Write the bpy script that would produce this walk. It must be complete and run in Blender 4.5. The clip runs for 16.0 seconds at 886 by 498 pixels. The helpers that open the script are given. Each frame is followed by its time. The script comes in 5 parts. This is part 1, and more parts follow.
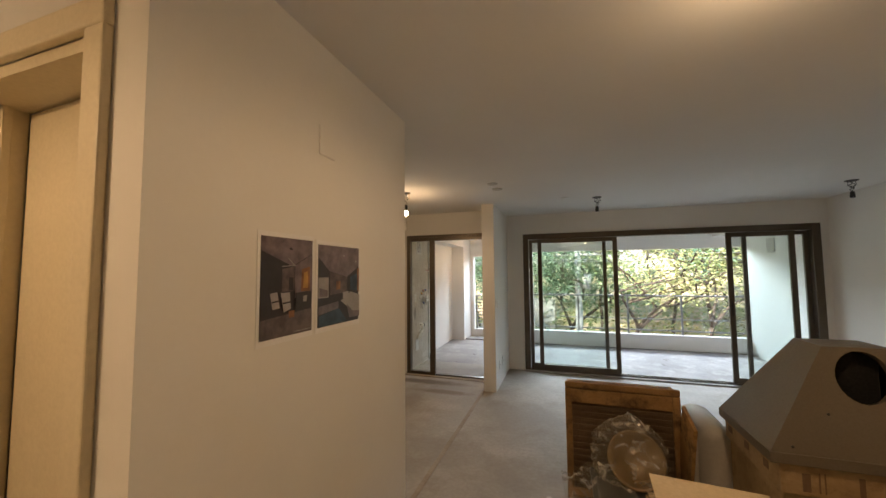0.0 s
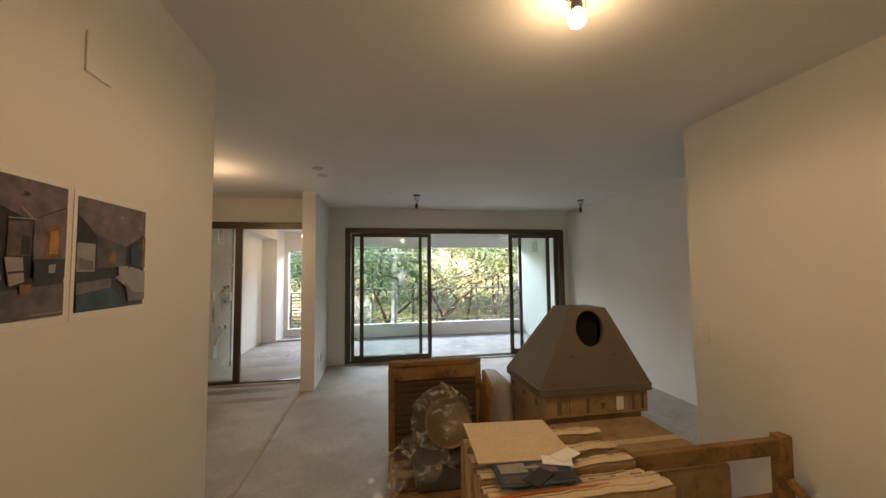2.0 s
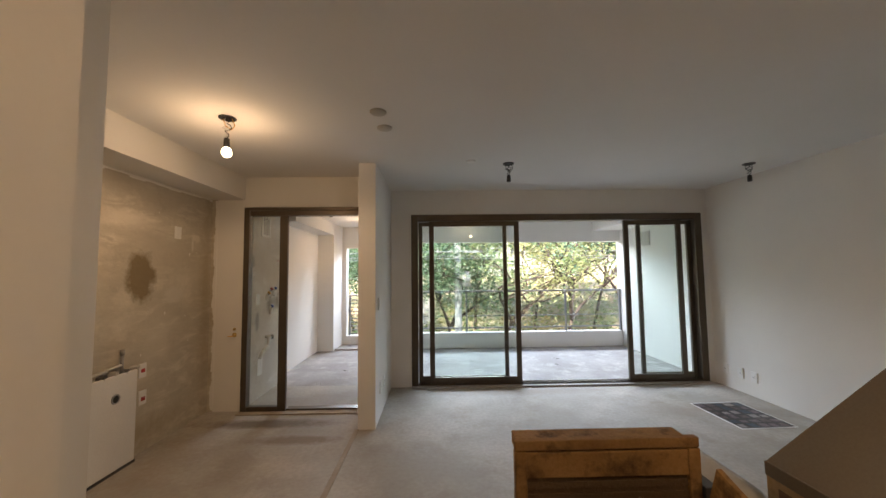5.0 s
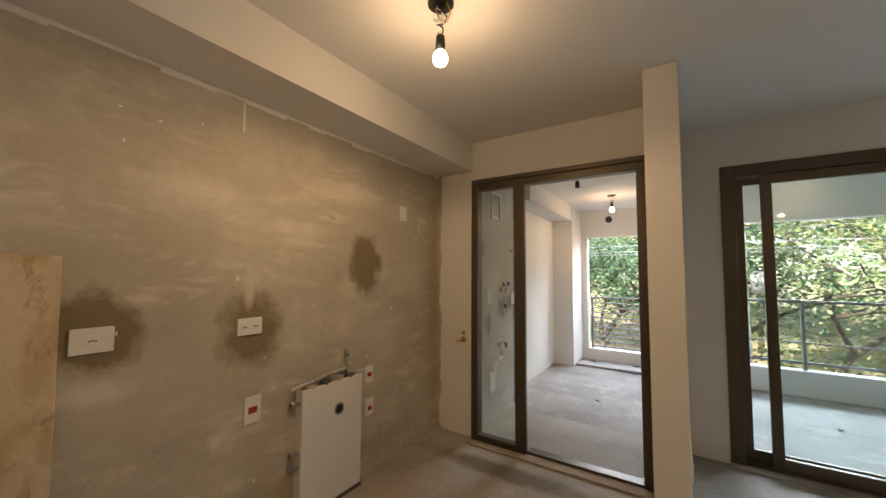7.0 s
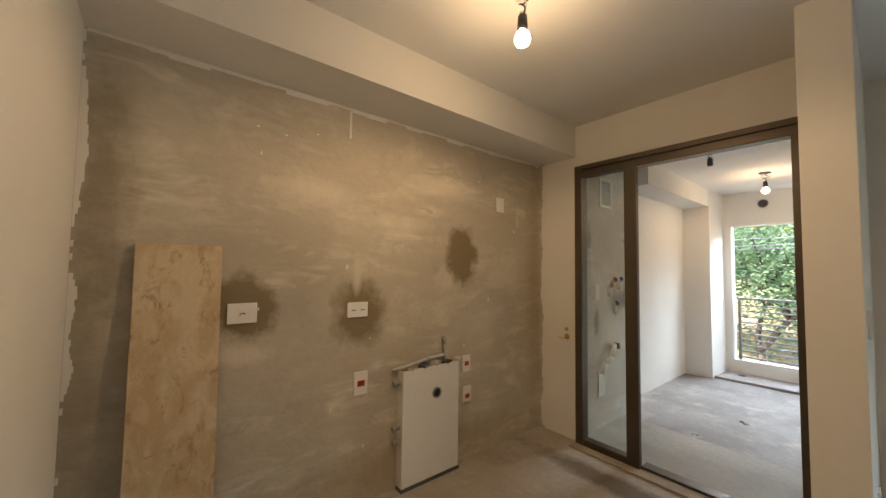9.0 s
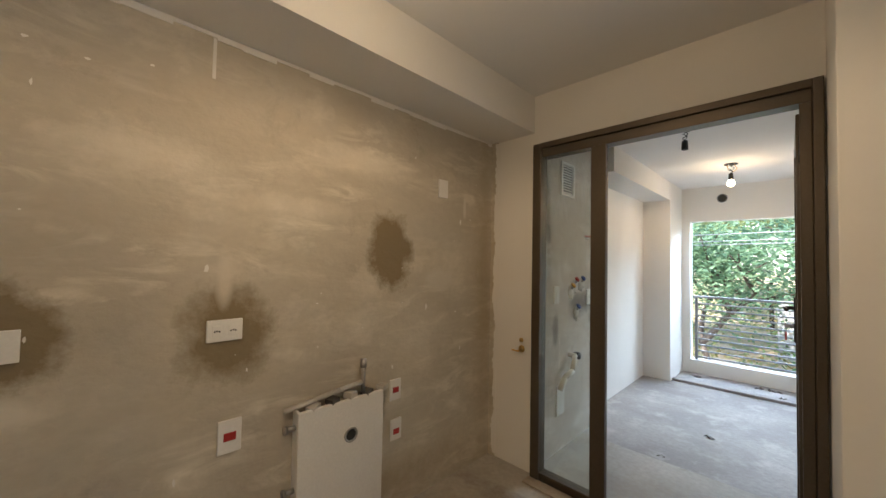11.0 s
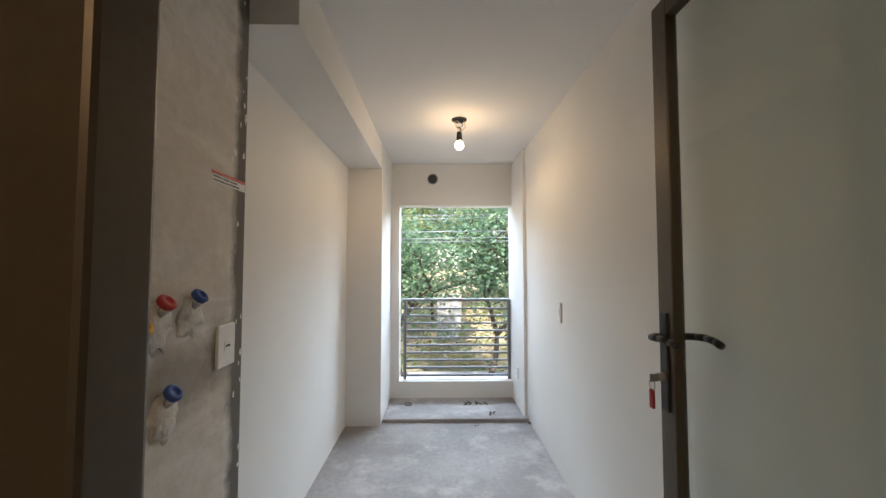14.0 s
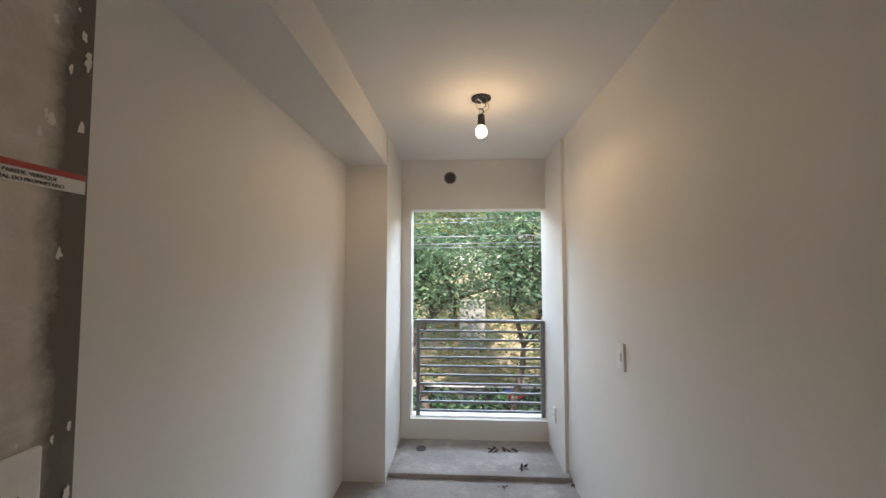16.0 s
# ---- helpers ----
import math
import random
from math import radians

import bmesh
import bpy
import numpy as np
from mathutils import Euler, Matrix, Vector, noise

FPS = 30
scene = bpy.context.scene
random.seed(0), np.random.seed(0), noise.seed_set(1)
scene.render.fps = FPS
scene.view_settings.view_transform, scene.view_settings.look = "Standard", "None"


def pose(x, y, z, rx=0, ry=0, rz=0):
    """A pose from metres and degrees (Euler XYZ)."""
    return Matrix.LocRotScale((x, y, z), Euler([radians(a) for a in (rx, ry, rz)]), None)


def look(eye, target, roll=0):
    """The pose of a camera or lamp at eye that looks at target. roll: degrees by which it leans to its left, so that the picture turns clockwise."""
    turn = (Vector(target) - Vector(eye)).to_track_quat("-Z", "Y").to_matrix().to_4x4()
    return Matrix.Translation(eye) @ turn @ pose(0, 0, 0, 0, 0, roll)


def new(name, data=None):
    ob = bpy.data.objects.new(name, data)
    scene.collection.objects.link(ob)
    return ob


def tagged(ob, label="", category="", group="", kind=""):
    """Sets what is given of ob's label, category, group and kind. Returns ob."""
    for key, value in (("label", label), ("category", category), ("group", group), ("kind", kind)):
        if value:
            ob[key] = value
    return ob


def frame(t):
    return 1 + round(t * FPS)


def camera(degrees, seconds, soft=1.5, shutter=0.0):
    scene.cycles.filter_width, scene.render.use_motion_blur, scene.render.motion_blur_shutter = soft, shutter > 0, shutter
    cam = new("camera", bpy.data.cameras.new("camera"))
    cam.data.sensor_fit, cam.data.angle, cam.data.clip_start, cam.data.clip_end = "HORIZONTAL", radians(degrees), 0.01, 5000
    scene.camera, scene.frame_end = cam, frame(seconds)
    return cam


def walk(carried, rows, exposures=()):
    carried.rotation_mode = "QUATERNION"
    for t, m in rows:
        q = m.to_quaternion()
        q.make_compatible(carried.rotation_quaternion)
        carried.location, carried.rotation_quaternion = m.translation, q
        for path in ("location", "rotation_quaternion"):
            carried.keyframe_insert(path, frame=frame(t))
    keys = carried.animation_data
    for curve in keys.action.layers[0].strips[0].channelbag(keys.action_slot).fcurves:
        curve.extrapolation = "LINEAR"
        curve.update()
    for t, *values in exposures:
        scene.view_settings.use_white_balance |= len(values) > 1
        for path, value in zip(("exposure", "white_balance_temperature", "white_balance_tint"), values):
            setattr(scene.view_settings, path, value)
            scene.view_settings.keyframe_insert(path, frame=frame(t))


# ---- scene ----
cam = camera(102.3, 16.0)
PATH = [
    (0, (0.338, 1.005, 1.597), (-0.298, 2.897, 1.722), -0.5),
    (0.5, (0.321, 1.038, 1.611), (-0.021, 3.004, 1.734), -0.3),
    (1, (0.281, 1.053, 1.597), (0.198, 3.047, 1.72), -0.2),
    (1.5, (0.249, 1.034, 1.551), (0.397, 3.025, 1.673), -0.5),
    (2, (0.257, 1.022, 1.492), (0.61, 2.988, 1.608), -0.6),
    (2.5, (0.265, 0.999, 1.443), (0.739, 2.939, 1.558), -0.8),
    (3, (0.284, 1.025, 1.41), (0.845, 2.941, 1.517), -0.8),
    (5.5, (-0.102, 2.794, 1.453), (-0.361, 4.773, 1.584), -0.4),
    (6, (-0.258, 3.155, 1.441), (-0.861, 5.058, 1.566), -0.1),
    (6.5, (-0.438, 3.413, 1.412), (-1.324, 5.201, 1.539), 0.2),
    (7, (-0.576, 3.568, 1.385), (-1.668, 5.239, 1.51), 0.4),
    (7.5, (-0.603, 3.644, 1.352), (-1.875, 5.183, 1.473), 0.4),
    (8, (-0.555, 3.643, 1.355), (-1.991, 5.03, 1.465), 0.5),
    (8.5, (-0.479, 3.644, 1.348), (-2.035, 4.897, 1.447), 0.8),
    (11, (-0.792, 4.165, 1.393), (-2.203, 5.581, 1.454), 1.1),
    (11.5, (-0.967, 4.517, 1.384), (-2.141, 6.134, 1.465), 1.2),
    (12, (-1.151, 4.865, 1.359), (-2.024, 6.663, 1.453), 0.9),
    (12.5, (-1.257, 5.228, 1.336), (-1.818, 7.146, 1.435), 0.5),
    (13, (-1.332, 5.569, 1.323), (-1.671, 7.537, 1.424), 0.3),
    (13.5, (-1.397, 5.865, 1.355), (-1.523, 7.859, 1.438), 0.2),
    (14, (-1.417, 6.096, 1.348), (-1.382, 8.094, 1.434), -0.0),
    (14.5, (-1.398, 6.326, 1.379), (-1.347, 8.324, 1.465), -0.0),
    (15, (-1.372, 6.5, 1.423), (-1.329, 8.498, 1.512), -0.1),
    (15.5, (-1.359, 6.631, 1.455), (-1.385, 8.629, 1.55), -0.1),
    (16, (-1.373, 6.676, 1.456), (-1.47, 8.671, 1.555), -0.0),
]
EXPOSURES = [(0, 2.76, 6870, 18), (3, 2.75, 6870, 18), (5.5, 2.78, 6780, 22), (7, 2.82, 6830, 18), (8, 3.07, 7080, 15), (8.7, 3.02, 6880, 15), (10.8, 2.97, 5930, 12),
             (11.5, 3.09, 6330, 16), (12, 3.09, 6780, 18), (12.5, 3.09, 6630, 16), (13.5, 2.82, 6330, 15), (14, 2.5, 6300, 15), (14.5, 2.33, 6300, 15), (16, 2.0, 6570, 16)]
walk(cam, [(t, look(eye, target, roll)) for t, eye, target, roll in PATH], EXPOSURES)

# ---- world, sun, large lights ----
SUN_EL, SUN_AZ = 48.0, 215.0
world = bpy.data.worlds.new("sky")
scene.world = world
world.use_nodes = True
wn = world.node_tree.nodes
sky = wn.new("ShaderNodeTexSky")
sky.sky_type, sky.sun_disc = "NISHITA", False
sky.sun_elevation, sky.sun_rotation = radians(SUN_EL), radians(SUN_AZ)
world.node_tree.links.new(sky.outputs[0], wn["Background"].inputs[0])
wn["Background"].inputs[1].default_value = 0.14

sun_data = bpy.data.lights.new("sun", "SUN")
sun_data.energy, sun_data.angle, sun_data.color = 3.4, radians(0.5), (1.0, 0.93, 0.8)
sun = new("sun", sun_data)
sun_way = Vector((math.sin(radians(SUN_AZ)) * math.cos(radians(SUN_EL)), math.cos(radians(SUN_AZ)) * math.cos(radians(SUN_EL)), math.sin(radians(SUN_EL))))
sun.matrix_world = look(sun_way * 40, (0, 0, 0))


def area_lamp(name, eye, target, w, h, power, colour):
    d = bpy.data.lights.new(name, "AREA")
    d.shape, d.size, d.size_y, d.energy, d.color = "RECTANGLE", w, h, power, colour
    o = new(name, d)
    o.matrix_world = look(eye, target)
    return o


area_lamp("sky_light", (0.9, 12.8, 3.5), (0.9, 6.4, 1.1), 9.0, 1.7, 188, (0.72, 0.89, 1.0))


# ---- materials ----
def nodes_of(m):
    m.use_nodes = True
    t = m.node_tree
    return t, t.nodes, t.links, t.nodes["Principled BSDF"]


def ramp_noise(t, scale, detail, lo, hi, vec, rough=0.55, warp=0.0):
    n = t.nodes.new("ShaderNodeTexNoise")
    n.inputs["Scale"].default_value, n.inputs["Detail"].default_value, n.inputs["Roughness"].default_value = scale, detail, rough
    n.inputs["Distortion"].default_value = warp
    t.links.new(vec, n.inputs["Vector"])
    r = t.nodes.new("ShaderNodeMapRange")
    r.inputs["From Min"].default_value, r.inputs["From Max"].default_value = lo, hi
    t.links.new(n.outputs["Fac"], r.inputs["Value"])
    return r.outputs["Result"]


def mix_col(t, fac, a, b):
    m = t.nodes.new("ShaderNodeMix")
    m.data_type = "RGBA"
    for sock, v in ((m.inputs["Factor"], fac), (m.inputs["A"], a), (m.inputs["B"], b)):
        if isinstance(v, (tuple, float, int)):
            sock.default_value = (*v, 1) if isinstance(v, tuple) else v
        else:
            t.links.new(v, sock)
    return m.outputs["Result"]


def maths(t, op, a, b=0.0):
    m = t.nodes.new("ShaderNodeMath")
    m.operation = op
    for k, v in enumerate((a, b)):
        if isinstance(v, (float, int)):
            m.inputs[k].default_value = v
        else:
            t.links.new(v, m.inputs[k])
    return m.outputs[0]


def material(name, c1, c2, rough=0.6, big=1.5, fine=40.0, metal=0.0, bump=0.15, dist=0.004, spread=(0.35, 0.65), dirt=None, dirt_at=(0.58, 0.75), stretch=None, stains=(), jitter=0.0, grain=0.45, warp=0.0, streak=None):
    m = bpy.data.materials.new(name)
    t, ns, ls, b = nodes_of(m)
    geo = ns.new("ShaderNodeNewGeometry")
    vec = geo.outputs["Position"]
    if stretch:
        mp = ns.new("ShaderNodeMapping")
        mp.inputs["Scale"].default_value = stretch
        ls.new(vec, mp.inputs["Vector"])
        svec = mp.outputs["Vector"]
    else:
        svec = vec
    col = mix_col(t, ramp_noise(t, big, 5, spread[0], spread[1], svec, 0.55, warp), c1, c2)
    f = ramp_noise(t, fine, 4, 0.3, 0.7, svec)
    dark = tuple(v * 0.82 for v in c1)
    col = mix_col(t, maths(t, "MULTIPLY", f, grain), col, dark)
    if dirt:
        col = mix_col(t, maths(t, "MULTIPLY", ramp_noise(t, big * 1.7 + 0.4, 7, dirt_at[0], dirt_at[1], svec, 0.68, warp), 0.85), col, dirt)
    if streak:
        mp = ns.new("ShaderNodeMapping")
        mp.inputs["Rotation"].default_value, mp.inputs["Scale"].default_value = (radians(14), 0, 0), (1.0, 0.55, 1.9)
        ls.new(vec, mp.inputs["Vector"])
        patch = ramp_noise(t, 2.6, 3, 0.44, 0.62, mp.outputs["Vector"], 0.5, 0.6)
        swipe = ramp_noise(t, 5.5, 8, 0.47, 0.68, mp.outputs["Vector"], 0.62, 1.2)
        col = mix_col(t, maths(t, "MULTIPLY", maths(t, "MULTIPLY", patch, swipe), 0.95), col, streak)
        scuff = ramp_noise(t, 3.7, 9, 0.57, 0.72, vec, 0.75, 0.4)
        col = mix_col(t, maths(t, "MULTIPLY", scuff, 0.4), col, tuple(v * 0.62 for v in c1))
    for (cx, cy, cz), (rx, ry, rz), scol, amount, edge in stains:
        sub = ns.new("ShaderNodeVectorMath")
        sub.operation = "SUBTRACT"
        ls.new(vec, sub.inputs[0])
        sub.inputs[1].default_value = (cx, cy, cz)
        div = ns.new("ShaderNodeVectorMath")
        div.operation = "DIVIDE"
        ls.new(sub.outputs[0], div.inputs[0])
        div.inputs[1].default_value = (rx, ry, rz)
        ln = ns.new("ShaderNodeVectorMath")
        ln.operation = "LENGTH"
        ls.new(div.outputs[0], ln.inputs[0])
        wob = ramp_noise(t, 9.0, 6, 0.2, 0.8, vec, 0.7)
        d = maths(t, "ADD", ln.outputs["Value"], maths(t, "MULTIPLY", maths(t, "SUBTRACT", wob, 0.5), 0.65))
        r = ns.new("ShaderNodeMapRange")
        r.inputs["From Min"].default_value, r.inputs["From Max"].default_value = 1.0, 1.0 - edge
        r.inputs["To Max"].default_value = amount
        ls.new(d, r.inputs["Value"])
        col = mix_col(t, r.outputs["Result"], col, scol)
    if jitter:
        oi = ns.new("ShaderNodeObjectInfo")
        hs = ns.new("ShaderNodeHueSaturation")
        ls.new(col, hs.inputs["Color"])
        ls.new(maths(t, "ADD", maths(t, "MULTIPLY", oi.outputs["Random"], jitter), 1 - jitter / 2), hs.inputs["Value"])
        col = hs.outputs["Color"]
    ls.new(col, b.inputs["Base Color"])
    rr = maths(t, "ADD", maths(t, "MULTIPLY", f, 0.14), rough - 0.07)
    ls.new(rr, b.inputs["Roughness"])
    b.inputs["Metallic"].default_value = metal
    if bump:
        bp = ns.new("ShaderNodeBump")
        bp.inputs["Strength"].default_value, bp.inputs["Distance"].default_value = bump, dist
        ls.new(f, bp.inputs["Height"])
        ls.new(bp.outputs[0], b.inputs["Normal"])
    return m


def lamp_material(name, colour, strength):
    m = bpy.data.materials.new(name)
    t, ns, ls, b = nodes_of(m)
    b.inputs["Emission Color"].default_value = (*colour, 1)
    b.inputs["Emission Strength"].default_value = strength
    b.inputs["Base Color"].default_value = (0.9, 0.88, 0.8, 1)
    return m


def glass_material(name, tint, gloss=0.02):
    m = bpy.data.materials.new(name)
    t, ns, ls, b = nodes_of(m)
    ns.remove(b)
    tr, gl, mx, lw = ns.new("ShaderNodeBsdfTransparent"), ns.new("ShaderNodeBsdfGlossy"), ns.new("ShaderNodeMixShader"), ns.new("ShaderNodeLayerWeight")
    tr.inputs[0].default_value = (*tint, 1)
    gl.inputs["Roughness"].default_value = gloss
    lw.inputs["Blend"].default_value = 0.5
    fac = maths(t, "ADD", maths(t, "MULTIPLY", maths(t, "POWER", lw.outputs["Facing"], 4.0), 0.6), 0.035)
    ls.new(fac, mx.inputs[0]), ls.new(tr.outputs[0], mx.inputs[1]), ls.new(gl.outputs[0], mx.inputs[2])
    ls.new(mx.outputs[0], ns["Material Output"].inputs["Surface"])
    return m


def film_material(name):
    m = bpy.data.materials.new(name)
    t, ns, ls, b = nodes_of(m)
    tr, mx = ns.new("ShaderNodeBsdfTransparent"), ns.new("ShaderNodeMixShader")
    b.inputs["Base Color"].default_value, b.inputs["Roughness"].default_value = (0.86, 0.83, 0.76, 1), 0.08
    tr.inputs[0].default_value = (0.93, 0.92, 0.88, 1)
    geo = ns.new("ShaderNodeNewGeometry")
    ls.new(maths(t, "ADD", maths(t, "MULTIPLY", ramp_noise(t, 13, 5, 0.5, 0.66, geo.outputs["Position"], 0.6, 1.0), 0.36), 0.08), mx.inputs[0])
    ls.new(tr.outputs[0], mx.inputs[1]), ls.new(b.outputs[0], mx.inputs[2])
    ls.new(mx.outputs[0], ns["Material Output"].inputs["Surface"])
    return m


def leaf_material(name, c1, c2, c3):
    m = bpy.data.materials.new(name)
    t, ns, ls, b = nodes_of(m)
    geo = ns.new("ShaderNodeNewGeometry")
    col = mix_col(t, geo.outputs["Random Per Island"], c1, c2)
    col = mix_col(t, ramp_noise(t, 0.7, 3, 0.45, 0.65, geo.outputs["Position"]), col, c3)
    ls.new(col, b.inputs["Base Color"])
    b.inputs["Roughness"].default_value = 0.5
    trl, mx = ns.new("ShaderNodeBsdfTranslucent"), ns.new("ShaderNodeMixShader")
    ls.new(col, trl.inputs[0])
    mx.inputs[0].default_value = 0.5
    ls.new(b.outputs[0], mx.inputs[1]), ls.new(trl.outputs[0], mx.inputs[2])
    ls.new(mx.outputs[0], ns["Material Output"].inputs["Surface"])
    return m


DAMP, PALE, OCHRE = (0.205, 0.155, 0.08), (0.70, 0.64, 0.54), (0.34, 0.26, 0.15)
M_WALL = material("white_plaster", (0.80, 0.78, 0.74), (0.74, 0.72, 0.68), 0.85, 0.8, 60, bump=0.06, dist=0.002, grain=0.08)
M_CEIL = material("ceiling_paint", (0.80, 0.79, 0.77), (0.76, 0.75, 0.73), 0.9, 0.6, 50, bump=0.04, dist=0.002, grain=0.06)
KX = -2.40
M_CEMENT = material("cement_render", (0.47, 0.425, 0.345), (0.58, 0.53, 0.435), 0.88, 1.3, 26, bump=0.35, dist=0.004, dirt=(0.70, 0.64, 0.54), dirt_at=(0.55, 0.74), grain=0.22, stretch=(1.0, 0.85, 1.3), warp=0.15, streak=(0.72, 0.67, 0.57), stains=(
    ((KX, 4.575, 1.08), (0.3, 0.20, 0.24), DAMP, 0.9, 0.5), ((KX, 3.99, 1.14), (0.3, 0.17, 0.19), DAMP, 0.9, 0.4),
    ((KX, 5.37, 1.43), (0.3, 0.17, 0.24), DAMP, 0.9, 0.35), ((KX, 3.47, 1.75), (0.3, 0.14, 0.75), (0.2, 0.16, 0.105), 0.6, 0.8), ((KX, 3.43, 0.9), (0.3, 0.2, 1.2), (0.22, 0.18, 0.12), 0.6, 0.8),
    ((KX, 5.76, 1.27), (0.3, 0.17, 0.075), (0.62, 0.58, 0.50), 0.8, 0.5), ((KX, 4.56, 1.3), (0.3, 0.035, 0.15), (0.66, 0.6, 0.5), 0.8, 0.6),
    ((KX, 5.2, 1.9), (0.3, 0.36, 0.1), PALE, 0.7, 0.7), ((KX, 4.3, 1.75), (0.3, 0.3, 0.08), PALE, 0.7, 0.7), ((KX, 4.85, 1.62), (0.3, 0.3, 0.07), PALE, 0.6, 0.7),
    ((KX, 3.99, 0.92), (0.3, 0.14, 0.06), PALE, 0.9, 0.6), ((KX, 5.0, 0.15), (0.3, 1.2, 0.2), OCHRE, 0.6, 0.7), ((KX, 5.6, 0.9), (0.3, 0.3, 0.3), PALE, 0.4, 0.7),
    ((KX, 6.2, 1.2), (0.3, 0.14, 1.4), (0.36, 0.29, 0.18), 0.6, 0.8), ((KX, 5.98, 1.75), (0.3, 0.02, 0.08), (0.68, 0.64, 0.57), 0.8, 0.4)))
SX = -2.06
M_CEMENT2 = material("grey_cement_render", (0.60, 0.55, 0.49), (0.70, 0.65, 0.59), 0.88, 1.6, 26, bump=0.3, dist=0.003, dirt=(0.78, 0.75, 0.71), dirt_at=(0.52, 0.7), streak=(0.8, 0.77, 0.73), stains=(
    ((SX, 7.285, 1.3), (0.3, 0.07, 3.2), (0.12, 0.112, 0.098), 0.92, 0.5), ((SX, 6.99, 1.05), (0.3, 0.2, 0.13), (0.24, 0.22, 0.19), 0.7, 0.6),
    ((SX, 7.19, 1.1), (0.3, 0.1, 0.14), (0.22, 0.2, 0.17), 0.7, 0.6), ((SX, 6.62, 0.9), (0.3, 0.06, 0.14), (0.2, 0.19, 0.17), 0.7, 0.5), ((SX, 6.5, 1.6), (0.3, 0.05, 0.1), (0.22, 0.2, 0.18), 0.6, 0.5)))
M_FLOOR = material("screed_floor", (0.36, 0.33, 0.285), (0.49, 0.455, 0.405), 0.72, 1.1, 30, bump=0.3, dist=0.003, dirt=(0.29, 0.245, 0.19), dirt_at=(0.5, 0.76), spread=(0.4, 0.6), stains=(
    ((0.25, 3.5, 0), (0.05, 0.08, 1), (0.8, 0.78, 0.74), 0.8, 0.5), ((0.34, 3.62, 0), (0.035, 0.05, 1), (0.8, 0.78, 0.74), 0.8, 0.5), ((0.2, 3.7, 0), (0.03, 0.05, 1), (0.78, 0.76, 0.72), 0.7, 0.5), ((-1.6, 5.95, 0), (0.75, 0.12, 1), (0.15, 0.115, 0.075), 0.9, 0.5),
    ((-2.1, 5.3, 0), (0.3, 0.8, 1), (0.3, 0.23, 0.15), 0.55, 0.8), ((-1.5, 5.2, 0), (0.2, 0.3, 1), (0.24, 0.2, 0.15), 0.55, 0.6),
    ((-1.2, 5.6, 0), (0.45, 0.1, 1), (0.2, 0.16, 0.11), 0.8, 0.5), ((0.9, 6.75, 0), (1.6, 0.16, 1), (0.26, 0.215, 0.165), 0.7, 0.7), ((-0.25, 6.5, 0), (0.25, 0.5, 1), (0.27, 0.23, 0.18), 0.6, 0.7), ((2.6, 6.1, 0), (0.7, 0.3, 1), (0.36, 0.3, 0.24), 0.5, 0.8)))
M_FLOOR2 = material("service_screed", (0.31, 0.29, 0.275), (0.43, 0.405, 0.39), 0.75, 1.8, 34, bump=0.35, dist=0.004, dirt=(0.55, 0.525, 0.5), dirt_at=(0.52, 0.7), spread=(0.4, 0.6))
M_TRACK = material("raw_mortar_edge", (0.34, 0.28, 0.21), (0.44, 0.38, 0.3), 0.9, 5, 60, bump=0.5, dist=0.006)
M_FRAME = material("bronze_aluminium", (0.105, 0.083, 0.06), (0.12, 0.096, 0.072), 0.38, 3, 120, metal=0.55, bump=0.03, dist=0.001)
M_DARK = material("black_plastic", (0.02, 0.02, 0.02), (0.03, 0.03, 0.03), 0.5, 5, 90, bump=0.05)
# near-black that carries the shade inside the hood opening
M_BLACK = material("shade_black", (0.004, 0.004, 0.004), (0.006, 0.006, 0.006), 0.9, 5, 90, bump=0)
M_GLASS = glass_material("window_glass", (0.95, 0.985, 0.975))
M_RAILGLASS = glass_material("rail_glass", (0.95, 0.975, 0.975))
M_DOORP = material("cream_door_lacquer", (0.72, 0.63, 0.45), (0.70, 0.61, 0.43), 0.4, 1, 70, bump=0.03, dist=0.001)
M_PLATE = material("white_switch_plastic", (0.84, 0.83, 0.8), (0.8, 0.79, 0.76), 0.35, 5, 90, bump=0.02, dist=0.001)
M_RED = material("red_plastic", (0.42, 0.03, 0.03), (0.36, 0.03, 0.03), 0.4, 6, 90, bump=0.03)
M_STRAP = material("orange_strap", (0.5, 0.14, 0.03), (0.42, 0.11, 0.03), 0.5, 6, 90, bump=0.03)
M_BLUE = material("blue_plastic", (0.03, 0.08, 0.32), (0.03, 0.07, 0.25), 0.4, 6, 90, bump=0.03)
M_YELLOW = material("yellow_plastic", (0.7, 0.38, 0.04), (0.62, 0.33, 0.04), 0.4, 6, 90, bump=0.03)
M_BRASS = material("brass", (0.6, 0.42, 0.16), (0.5, 0.35, 0.13), 0.35, 6, 90, metal=0.9, bump=0.05)
M_STEEL = material("grey_steel", (0.45, 0.45, 0.45), (0.38, 0.38, 0.38), 0.35, 6, 90, metal=0.8, bump=0.05)
M_RAIL = material("grey_painted_rail", (0.22, 0.225, 0.24), (0.26, 0.265, 0.28), 0.4, 5, 90, metal=0.3, bump=0.03)
M_WOOD = material("pallet_pine", (0.25, 0.14, 0.05), (0.36, 0.215, 0.085), 0.75, 3.0, 40, bump=0.4, dist=0.003, stretch=(1.5, 1.5, 1.5), dirt=(0.065, 0.034, 0.014), dirt_at=(0.5, 0.66), jitter=0.35)
M_WEAVE = material("brown_weave", (0.10, 0.065, 0.035), (0.14, 0.09, 0.05), 0.8, 4, 90, bump=0.5)
